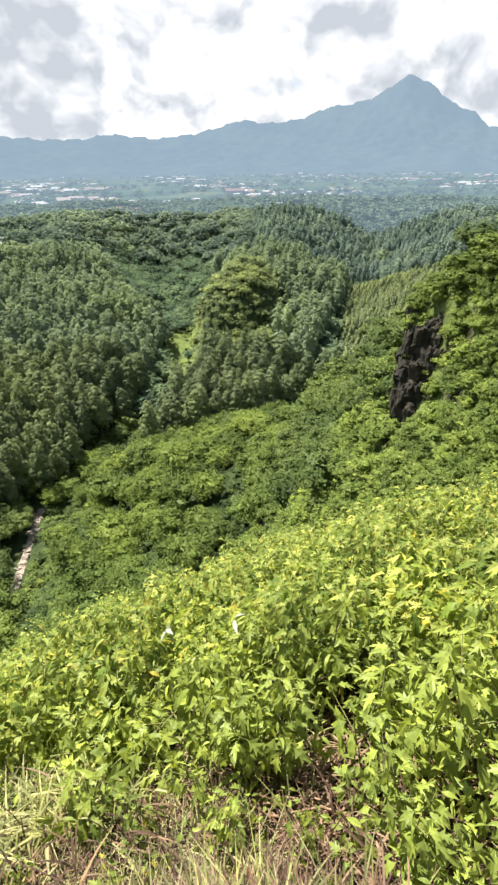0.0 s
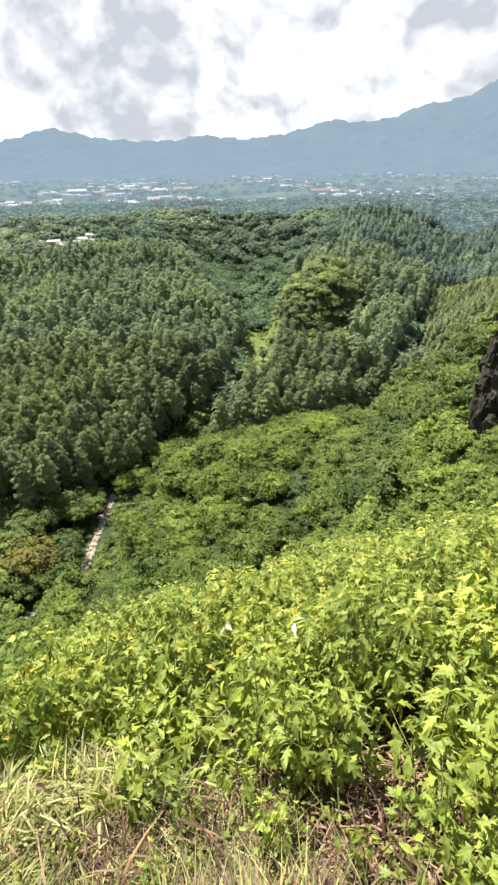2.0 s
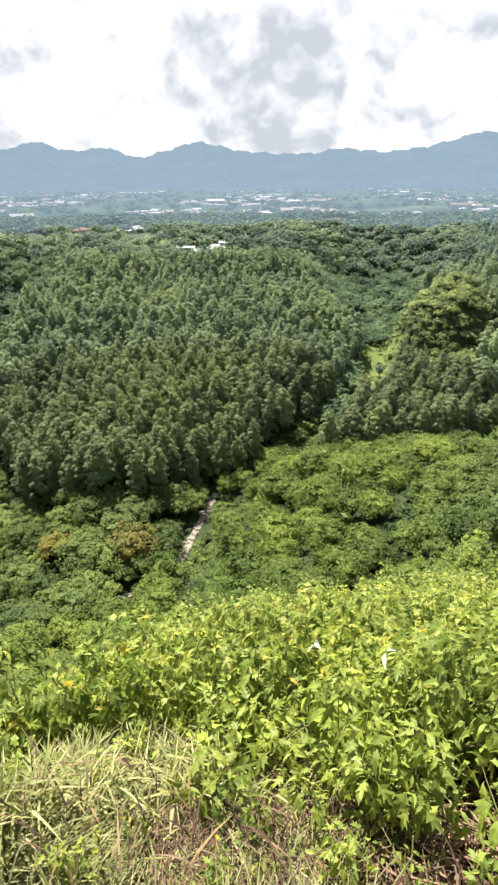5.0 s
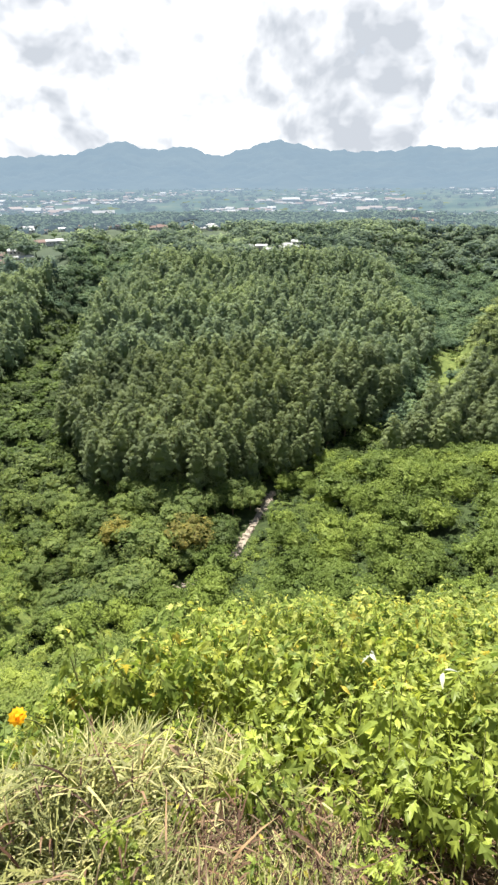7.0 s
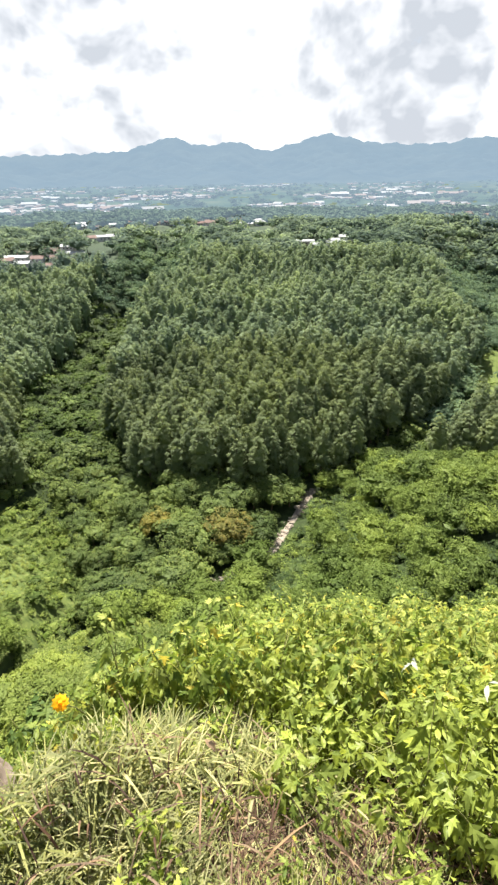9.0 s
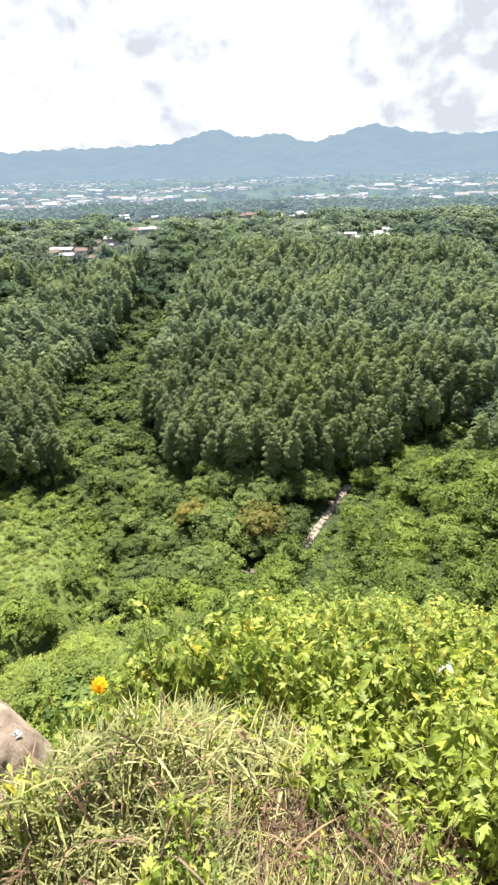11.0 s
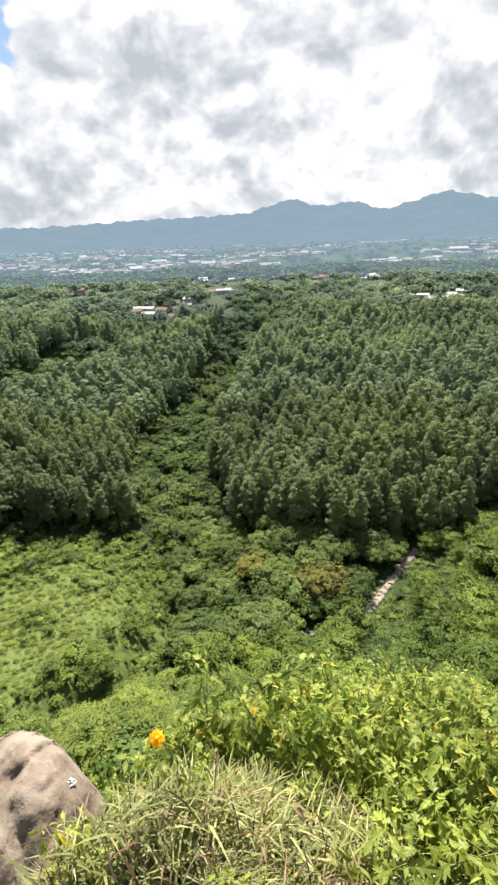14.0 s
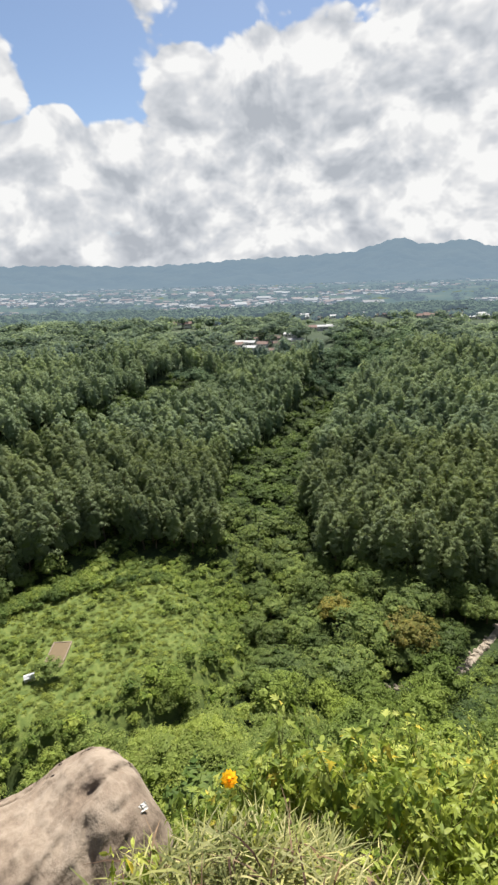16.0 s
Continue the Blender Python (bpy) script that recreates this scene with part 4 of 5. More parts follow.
x, y = scattered(11.5, lambda x, y: (zones(x, y) == 5) & (wave(x, y, 170, 7.0) > -0.7) & (~open_ground(x, y) | (wave(x, y, 23, 5.0) > 0.42)) & (np.hypot(x, y) < 640), 12)
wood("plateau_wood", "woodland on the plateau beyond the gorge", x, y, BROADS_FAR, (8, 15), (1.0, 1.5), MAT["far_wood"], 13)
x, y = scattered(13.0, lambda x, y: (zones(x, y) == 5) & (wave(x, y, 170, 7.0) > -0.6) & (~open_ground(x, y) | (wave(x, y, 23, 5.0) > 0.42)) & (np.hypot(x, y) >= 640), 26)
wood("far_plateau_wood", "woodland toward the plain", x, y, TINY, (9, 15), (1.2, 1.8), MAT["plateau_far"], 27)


def plain_trees():
    rng = np.random.default_rng(14)
    n = 2200
    az, r = np.radians(rng.uniform(-97, 36, n)), 840 * (3.4 ** rng.uniform(0, 1, n))
    x, y = r * np.sin(az), r * np.cos(az)
    k = ((wave(x, y, 420, 8.0) > -0.15) | (r < 900)) & (~open_ground(x, y) | (wave(x, y, 23, 5.0) > 0.42))
    return x[k], y[k]


x, y = plain_trees()
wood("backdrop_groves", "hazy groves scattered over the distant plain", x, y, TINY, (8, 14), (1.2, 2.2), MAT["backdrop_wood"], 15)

# ================= the near slope =================


def part(name, verts, faces, material, parent, label="", smooth_on=False):
    """Links a mesh under a thing or a part."""
    me = verts if faces is None else mesh_of(name, verts, faces, material, smooth_on)
    ob = new(name, me)
    ob.parent = parent
    if label:
        ob["label"] = label
    return ob


def leaf_shape(lobes, fold, droop, seed):
    """A leaf of length 1 along +x: lobed or lance-shaped, folded along its rib, tip hanging."""
    rng = np.random.default_rng(seed)
    side = [(0.12, 0.05), (0.36, 0.31), (0.37, 0.13), (0.70, 0.35), (0.58, 0.12), (0.78, 0.10)] if lobes else [(0.10, 0.06), (0.25, 0.14), (0.40, 0.18), (0.50, 0.18), (0.62, 0.16), (0.80, 0.09)]
    rib = [0.0, 0.25, 0.42, 0.62, 1.0]
    v = [(u, 0.0, 0.0) for u in rib]
    for sgn in (1, -1):
        v += [(u + rng.normal(0, 0.02), sgn * w * rng.uniform(0.85, 1.15), 0.0) for u, w in side]
    v = np.array(v)
    v[:, 2] = fold * np.abs(v[:, 1]) - droop * v[:, 0] ** 2 - 0.5 * droop * v[:, 1] ** 2 + rng.normal(0, 0.015, len(v))
    tri = []
    for base, flip in ((5, False), (11, True)):
        s = [base + i for i in range(6)]
        for t in ((0, s[0], 1), (s[0], s[1], s[2]), (s[0], s[2], 1), (1, s[2], 2), (s[2], s[3], s[4]), (2, s[2], s[4]), (2, s[4], 3), (3, s[4], s[5]), (3, s[5], 4)):
            tri.append(t[::-1] if flip else t)
    return v, np.array(tri)


LEAVES = [leaf_shape(True, 0.22, 0.35, 1), leaf_shape(True, 0.05, 0.55, 2), leaf_shape(True, 0.32, 0.22, 3), leaf_shape(False, 0.4, 0.35, 4), leaf_shape(False, 0.25, 0.55, 5)]


def leaf_pose(at, az, pitch, roll, size):
    return Matrix.Translation(at) @ Euler((roll, -pitch, az), "XYZ").to_matrix().to_4x4() @ Matrix.Diagonal((size, size, size, 1))


def sunflower_plan(seed, tall):
    """A branched wild sunflower: the lines of its stems and the pose of every leaf."""
    rng = np.random.default_rng(seed)
    bend = rng.normal(0, 0.10, 2)

    def stem_at(t):
        return Vector((bend[0] * t * t, bend[1] * t * t, tall * t))
    lines, leaves = [[stem_at(t) for t in (-0.12, 0.3, 0.6, 0.85, 1.0)]], []
    shoots = [(stem_at(0.62), stem_at(1.0))]
    a0 = rng.uniform(0, 6.28)
    for i in range(4):
        low = 0.42 + 0.11 * i
        a = a0 + i * 2.2 + rng.normal(0, 0.3)
        start = stem_at(low)
        end = start + Vector((math.cos(a), math.sin(a), 0)) * rng.uniform(0.13, 0.24) + Vector((0, 0, tall * rng.uniform(0.14, 0.30)))
        mid = start.lerp(end, 0.5) + Vector((math.cos(a), math.sin(a), 0)) * 0.03
        lines.append([start, mid, end])
        shoots.append((start.lerp(end, 0.3), end))
    for start, end in shoots:
        n = int(rng.integers(9, 12))
        for i in range(n):
            u = (i / (n - 1)) ** 0.7
            young = max(0.0, (u - 0.72) / 0.28)
            a = i * 2.39996 + rng.normal(0, 0.35)
            size = rng.uniform(0.080, 0.138) * (1 - 0.55 * young)
            pitch = radians(rng.uniform(-62, -12)) * (1 - young) + radians(rng.uniform(5, 50)) * young
            at = start.lerp(end, u) + Vector((math.cos(a), math.sin(a), 0.35)) * 0.05 * (1 - 0.75 * young)
            kind = int(rng.integers(0, 3)) if young < 0.5 and rng.uniform() < 0.85 else int(rng.integers(3, 5))
            leaves.append((kind, leaf_pose(at, a, pitch, rng.normal(0, 0.4), size)))
    return lines, leaves


PLANS = [sunflower_plan(200 + i, h) for i, h in enumerate((0.80, 0.72, 0.9, 0.62, 0.78, 0.55))]
LEAF_MESHES = [mesh_of("leaf", v, f, MAT["tithonia"], False) for v, f in LEAVES]


def turned(vf, m):
    v = np.c_[vf[0], np.ones(len(vf[0]))] @ np.array(m).T
    return v[:, :3], vf[1]


def stem_of(plan):
    out = [tube(plan[0][0], (0.0065, 0.006, 0.005, 0.0035, 0.002), 4)]
    return join(out + [tube(line, (0.004, 0.003, 0.002), 3) for line in plan[0][1:]])


def sunflower(plan, at):
    """One shoot with stem and single leaves."""
    thing = tagged(new("wild_sunflower"), "leafy yellow-green wild sunflower shoot on the slope", "plant", "wild sunflowers on the slope")
    v, f = stem_of(plan)
    part("stem", v, f, MAT["stem"], thing, smooth_on=True)
    for kind, m in plan[1]:
        ob = part("leaf", LEAF_MESHES[kind], None, None, thing)
        ob.matrix_basis = m
    thing.matrix_basis = at
    return thing


def grassy(x, y):
    """How much the place belongs to grass rather than to wild sunflowers: 0 to 1."""
    r, az = np.hypot(x, y), np.degrees(np.arctan2(x, y))
    rim = np.interp(az, (-100, -70, -50, -35, -20, 0, 20, 60, 100), (2.8, 2.6, 2.35, 1.85, 1.3, 0.92, 0.75, 1.0, 3.0)) + 0.25 * wave(x, y, 0.9, 2.0)
    return np.clip((rim - r) / 0.35 + 0.5, 0, 1)


def off_rock(x, y):
    """True outside the big rock's foot."""
    return ((x + 2.2) / 0.66) ** 4 + ((y + 0.28) / 0.86) ** 4 > 1


def slope_places(n, r0, r1, a0, a1, seed):
    rng = np.random.default_rng(seed)
    az = np.radians(rng.uniform(a0, a1, n))
    r = np.sqrt(rng.uniform(r0 * r0, r1 * r1, n))
    return r * np.sin(az), r * np.cos(az), rng


# single shoots close by
x, y, rng = slope_places(500, 0.75, 2.6, -88, 46, 31)
keep = (rng.uniform(0, 1, len(x)) > grassy(x, y)) & off_rock(x, y)
x, y = x[keep][:117], y[keep][:117]
z = height(x, y)
made = {}
for i, (px, py, pz) in enumerate(zip(x, y, z)):
    p = i % len(PLANS)
    k = rng.uniform(0.8, 1.1) * min(1.0, max(0.65, math.hypot(px, py) / 1.6))
    at = pose(px, py, pz, rng.normal(0, 13), rng.normal(0, 13), rng.uniform(0, 360)) @ Matrix.Scale(k, 4)
    if p in made:
        thing = copy_thing(made[p], at)
        thing.scale = (k, k, k)
    else:
        made[p] = sunflower(PLANS[p], at)

# the thicket behind them
MASS = [join([turned(LEAVES[k], m) for k, m in plan[1]]) for plan in PLANS]
LOBED_LEAF = (np.array([(0.42, 0, 0.03), (0, 0, 0), (0.30, 0.12, 0.03), (0.68, 0.38, -0.02), (0.55, 0.12, 0), (1, 0, -0.30), (0.55, -0.12, 0), (0.68, -0.38, -0.02), (0.30, -0.12, 0.03)]),
              np.array([(0, i, i % 8 + 1) for i in range(8, 0, -1)]))
THIN_LEAF = (np.array([(0, 0, 0), (0.66, 0.40, -0.05), (0.5, 0.02, 0.03), (0, 0, 0.01), (0.5, -0.02, 0.03), (0.66, -0.40, -0.05), (0.32, 0.14, 0.02), (0.32, -0.14, 0.02), (1, 0, -0.3)]), np.array([(0, 2, 1), (3, 5, 4), (6, 7, 8)]))
MASS_THIN = [join([turned(THIN_LEAF, m) for k, m in plan[1]]) for plan in PLANS]
MASS_FAR = [join([turned(LOBED_LEAF, m) for k, m in plan[1]]) for plan in PLANS]
STEMS = [stem_of(plan) for plan in PLANS]
x, y, rng = slope_places(3500, 2.1, 10.5, -92, 46, 32)
keep = rng.uniform(0, 1, len(x)) > grassy(x, y)
keep &= off_rock(x, y)
x, y = x[keep], y[keep]
r = np.hypot(x, y)
bearing = np.degrees(np.arctan2(x, y)) + rng.normal(0, 6, len(x))
for k, shapes in ((r < 3.4, MASS), ((r >= 3.4) & (r < 5.6), MASS_FAR), (r >= 5.6, MASS_THIN)):
    for tall, sink, high, where in ((False, 0.0, (0.8, 1.1), "on the open slope"), (True, -0.26, (1.15, 1.5), "along the slope's rim")):
        m = k & ((bearing < -20) == tall)
        tagged(planted("wild_sunflower_thicket", shapes, x[m], y[m], (0.85, 1.2), (0.9, 1.1), MAT["tithonia_mass"], 33, sink), "sunlit yellow-green thicket of wild sunflowers " + where, "thicket", kind="stuff")
        m &= r < 5.6
        if not m.any():
            continue
        tagged(planted("thicket_stems", STEMS, x[m], y[m], high, (0.75, 0.9), MAT["stem"], 33, 0.0), "thin stems of the wild sunflower thicket " + where, "thicket", kind="stuff")


def blades(n, seed, long, wide, r0, r1, a0, a1, chance, flatness, lift=0.0):
    """Many bent blades that grow from the slope."""
    x, y, rng = slope_places(n, r0, r1, a0, a1, seed)
    g = grassy(x, y)
    k = rng.uniform(0, 1, len(x)) < chance(g)
    k &= off_rock(x, y)
    x, y = x[k], y[k]
    n = len(x)
    base = np.stack([x, y, height(x, y) - 0.02 + lift * rng.uniform(0, 1, n)], -1)
    a = rng.uniform(0, 6.2832, n)
    d = np.stack([np.cos(a), np.sin(a), 0 * a], -1)
    s = np.stack([-np.sin(a), np.cos(a), 0 * a], -1) * (wide * rng.uniform(0.6, 1.3, n))[:, None]
    l = (long * rng.uniform(0.5, 1.3, n))[:, None]
    bend = rng.uniform(0.4, 1.15, n)[:, None] * flatness
    v = []
    for t, w in ((0.0, 0.7), (0.35, 1.0), (0.7, 0.75), (1.0, 0.05)):
        c = base + d * (l * bend * t ** 1.6) + np.array((0, 0, 1.0)) * (l * (t * (1.05 - 0.45 * bend) - 0.35 * bend * t ** 3))
        v += [c - s * w, c + s * w]
    v = np.stack(v, 1).reshape(-1, 3)
    q = np.array([(0, 1, 3, 2), (2, 3, 5, 4), (4, 5, 7, 6)])
    f = (q[None] + (np.arange(n) * 8)[:, None, None]).reshape(-1, 4)
    return v, f, np.repeat(rng.uniform(0, 1, n), 8)


def grass_stuff(name, label, material, sheets):
    v, f = join([(a, b) for a, b, _ in sheets])
    me = mesh_of(name, v, f, material, False)
    me.attributes.new("tone", "FLOAT", "POINT").data.foreach_set("value", np.concatenate([t for _, _, t in sheets]).astype(np.float32))
    tagged(new(name, me), label, "grass", kind="stuff")


grass_stuff("grass", "yellow-green bent grass on the slope", MAT["grass"], [
    blades(30000, 41, 0.40, 0.0032, 0.55, 3.4, -104, 30, lambda g: 0.05 + 0.95 * g, 0.75),
    blades(40000, 42, 0.17, 0.0042, 0.55, 1.9, -104, 12, lambda g: 0.04 + 0.96 * g, 1.1, 0.26),
    blades(60000, 50, 0.17, 0.0046, 1.4, 3.4, -104, 10, lambda g: 0.04 + 0.96 * g, 1.1, 0.46)])
grass_stuff("short_grass", "short grass on the slope behind the viewpoint", MAT["grass"], [
    blades(15000, 55, 0.16, 0.006, 0.35, 6.0, 40, 250, lambda g: 1 + 0 * g, 1.0)])
grass_stuff("dry_grass", "dry reddish-brown grass among the green", MAT["dry"], [
    blades(9000, 43, 0.34, 0.0036, 0.55, 3.2, -104, 30, lambda g: 0.08 + 0.92 * g, 0.9),
    blades(15000, 45, 0.18, 0.0036, 0.55, 1.5, -45, 36, lambda g: 0.12 + 0.88 * g, 1.1, 0.28),
    blades(6000, 49, 0.17, 0.0038, 1.0, 3.2, -104, 36, lambda g: 0.05 + 0.95 * g, 1.1, 0.48)])


# small broad-leaved weeds among the grass
x, y, rng = slope_places(190, 0.9, 3.0, -95, 40, 34)
keep = (rng.uniform(0, 1, len(x)) < grassy(x, y)) & off_rock(x, y)
tagged(planted("weeds", MASS, x[keep], y[keep], (0.35, 0.62), (0.8, 1.1), MAT["tithonia_mass"], 35, -0.12), "small broad-leaved weeds among the grass", "weeds", kind="stuff")


def dry_stems():
    rng = np.random.default_rng(44)
    out = []
    for i in range(440):
        az, r = (radians(rng.uniform(-60, 44)), rng.uniform(0.6, 2.2)) if i % 2 else (radians(rng.uniform(-14, 30)), rng.uniform(0.7, 1.9))
        x0, y0, a, l = r * math.sin(az), r * math.cos(az), rng.uniform(0, 6.28), rng.uniform(0.25, 0.8)
        p = []
        for t in (0, 0.35, 0.7, 1.0):
            px, py = x0 + math.cos(a) * l * t + rng.normal(0, 0.02), y0 + math.sin(a) * l * t + rng.normal(0, 0.02)
            p.append((px, py, float(height(px, py)) + 0.03 + 0.22 * math.sin(3.1 * t * rng.uniform(0.4, 1)) * rng.uniform(0.2, 1)))
        out.append(tube(p, np.array((0.007, 0.006, 0.005, 0.002)) * rng.uniform(0.6, 1.4), 5))
    return join(out)


v, f = dry_stems()
tagged(new("dry_stems", mesh_of("dry_stems", v, f, MAT["twig"], True)), "tangle of dry brown fallen stems", "twigs", kind="stuff")


def boulder():
    """The big weathered rock at the edge of the slope: a broken level top over a smooth leaning face."""
    rows, cols = 150, 150
    s = np.linspace(0, 1, cols)
    verts = []
    for y in np.linspace(-1.10, 0.84, rows):
        end = max(0.0, 1 - abs((y + 0.13) / 0.975) ** 9) ** 0.45
        top = -0.63 + 0.02 * math.exp(-((y - 0.46) / 0.22) ** 2) - 0.10 * max(0.0, -y) - 0.03 * math.sin(9 * y)
        lip = -1.96 + 0.06 * math.sin(3 * y) - 0.14 * max(0.0, 0.0 - y)
        px = np.interp(s, (0, 0.16, 0.26, 0.36, 0.48, 1), (-2.95, -2.62, -2.45, -2.28, lip, -0.95))
        pz = np.interp(s, (0, 0.16, 0.26, 0.36, 0.48, 1), (-2.9, -1.1, top - 0.10, top, top + 0.03, -1.75))
        px = np.convolve(np.pad(px, 4, mode="edge"), np.ones(9) / 9, "valid")
        pz = np.convolve(np.pad(pz, 4, mode="edge"), np.ones(9) / 9, "valid")
        for u, a, c in zip(s, px, pz):
            p = Vector((-1.95 + (a + 1.95) * (0.55 + 0.45 * end), y, -2.4 + (c + 2.4) * (0.25 + 0.75 * end)))
            rough = 1 / (1 + math.exp(-14 * (0.50 - u)))
            warp = 0.09 * noise.noise(p * 2.3) + 0.035 * noise.noise(p * 7.0)
            across = p.x + 0.50 * p.y + warp
            lump = noise.fractal(Vector((p.x * 1.8 + 0.8 * p.y, p.y * 2.0, p.z * 2.0)) * 1.6 + Vector((3, 1, 7)), 0.9, 2.0, 7)
            grit = noise.fractal(Vector((p.x * 9 + 4 * p.y, p.y * 7, p.z * 9)), 0.7, 2.1, 5)
            rise = 0.022 * lump * (0.35 + rough) + 0.028 * grit * (0.08 + rough)
            for line, drop in ((-1.74, 0.018), (-1.90, 0.042), (-2.02, 0.030), (-2.12, 0.036), (-2.22, 0.025)):
                t = (across - line) / 0.012
                rise -= drop * (0.5 + 0.5 * math.tanh(t)) * math.exp(-max(0.0, across - line) / 0.055) * (0.35 + 0.65 * rough)
            q = (across + 0.05 * noise.noise(p * 5.0)) / 0.10
            rise += 0.018 * (q - math.floor(q) - 0.5) * rough
            rise += 0.045 * math.exp(-((p.x + 2.20) / 0.12) ** 2 - ((p.y - 0.54) / 0.13) ** 2)
            rise -= 0.060 * math.exp(-((p.x + 2.08) / 0.045) ** 2 - ((p.y - 0.42) / 0.06) ** 2)
            rise -= 0.045 * math.exp(-((p.y - 0.36 + 0.2 * (p.x + 1.9)) / 0.035) ** 2) * math.exp(-((p.x + 1.86) / 0.11) ** 2)
            verts.append(p + Vector((0.55, 0, 0.8)) * rise - Vector((0, 0.13, 0)))
    i = (np.arange(rows - 1)[:, None] * cols + np.arange(cols - 1)[None]).ravel()
    faces = np.stack([i, i + cols, i + cols + 1, i + 1], -1)
    me = mesh_of("boulder", np.array([tuple(v) for v in verts]), faces[:, ::-1], MAT["rock"], True)
    tagged(new("boulder", me), "large weathered grey-brown rock at the slope's edge", "rock")
    return BVHTree.FromPolygons(verts, [tuple(int(k) for k in f) for f in faces])


ROCK = boulder()
# leafy weeds that lean over the rock's foot
rng = np.random.default_rng(47)
x, y = rng.uniform(-1.76, -1.34, 24), rng.uniform(0.10, 0.95, 24)
tagged(planted("weeds", MASS, x, y, (0.5, 0.85), (0.55, 0.7), MAT["tithonia_mass"], 48, 0.0), "leafy weeds growing along the rock's foot", "weeds", kind="stuff")

# ---- small things on the near slope ----


def flower(at):
    thing = tagged(new("orange_flower"), "bright orange daisy flower on a thin stalk", "flower")
    thing.matrix_basis = pose(*at, 38, -8, 62) @ Matrix.Scale(0.62, 4)
    petal = leaf_shape(False, 0.12, 0.25, 9)
    pm = mesh_of("petal", petal[0] * (0.040, 0.085, 0.04), petal[1], MAT["petal"], False)
    for i in range(11):
        ob = part("petal", pm, None, None, thing)
        ob.matrix_basis = pose(0, 0, 0, 0, 0, i * 32.7 + (i % 3) * 4) @ Matrix.Translation((0.008, 0, 0.002 * (i % 2)))
    v, f = blob((0, 0, 0.004), (0.012, 0.012, 0.008), np.random.default_rng(3), 10, 5, 0.05)
    part("flower_centre", v, f, MAT["petal"], thing, smooth_on=True)
    v, f = tube([(0, 0, 0), (0.0, -0.01, -0.12), (0.03, -0.05, -0.34), (0.04, -0.1, -0.6)], (0.003, 0.003, 0.004, 0.005), 5)
    part("stalk", v, f, MAT["stem"], thing, smooth_on=True)


flower((-1.235, 0.585, 0.125))


def withered(name, label, at, turn, size, material, shapes):
    """A few curled dead leaves hanging together."""
    thing = tagged(new(name), label, "leaf")
    thing.matrix_basis = pose(*at, *turn)
    for i, k in enumerate(shapes):
        ob = part("leaf", mesh_of("leaf", LEAVES[k][0], LEAVES[k][1], material, False), None, None, thing)
        ob.matrix_basis = leaf_pose((0, 0, 0.01 * i), i * 1.9, -0.4 + 0.5 * (i % 2), 0.3 * i, size * (1 - 0.12 * i))


withered("pale_dead_leaf", "pale whitish withered leaf in the thicket", (-0.40, 1.76, -0.33), (20, 10, 200), 0.065, MAT["pale_leaf"], (0, 3, 1))
withered("pale_dead_leaf", "pale whitish withered leaf in the thicket", (-0.09, 2.0, -0.52), (40, -30, 250), 0.075, MAT["pale_leaf"], (4, 3))
withered("brown_dead_leaf", "curled brown dead leaf on the grass", (-1.0, 1.0, -0.40), (10, 5, 10), 0.075, MAT["brown_leaf"], (4,))


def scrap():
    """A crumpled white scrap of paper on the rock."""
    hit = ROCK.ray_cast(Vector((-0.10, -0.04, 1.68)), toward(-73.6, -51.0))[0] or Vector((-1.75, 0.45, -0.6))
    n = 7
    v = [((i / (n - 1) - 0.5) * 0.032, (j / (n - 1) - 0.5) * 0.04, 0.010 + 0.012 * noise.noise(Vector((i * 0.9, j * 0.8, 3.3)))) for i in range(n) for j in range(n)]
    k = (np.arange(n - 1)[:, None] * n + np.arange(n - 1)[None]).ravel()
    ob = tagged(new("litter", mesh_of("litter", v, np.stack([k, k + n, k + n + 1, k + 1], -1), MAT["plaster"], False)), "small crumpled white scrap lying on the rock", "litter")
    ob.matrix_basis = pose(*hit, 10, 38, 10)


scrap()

# ================= the cliff on the spur =================


def crag(seed):
    """One angular block of cliff rock, about 1 in radius."""
    rng = np.random.default_rng(seed)
    planes = [(Vector(unit(rng.normal(0, 1, 3))), rng.uniform(0.6, 0.95)) for _ in range(13)]
    bm = bmesh.new()
    bmesh.ops.create_icosphere(bm, subdivisions=4, radius=1.0)
    for vert in bm.verts:
        p = vert.co.normalized()
        cut = min([d / max(n.dot(p), 0.1) for n, d in planes] + [1.3])
        q = p + Vector((seed, 0, 0))
        n = noise.fractal(q * 2.6, 1.0, 2.0, 6)
        ledge = noise.noise(Vector((q.x * 1.5, q.y * 1.5, p.z * 7.0)))
        cleft = min(abs(noise.noise(Vector((q.x * 3.0, q.y * 3.0, p.z * 0.8)))) / 0.10, 1.0)
        vert.co = p * (cut * (1 + 0.12 * n + 0.07 * ledge) - 0.10 * (1 - cleft))
    me = bpy.data.meshes.new("rock")
    bm.to_mesh(me)
    bm.free()
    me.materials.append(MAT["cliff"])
    return me


def wall_at(az, z):
    """A place on the rock wall of the headland, by bearing and height."""
    d = CREST_R - (float(np.interp(az, CREST_AZ, CREST_Z)) - z) / 2.1
    return Vector((d * math.sin(radians(az)), d * math.cos(radians(az)), z))


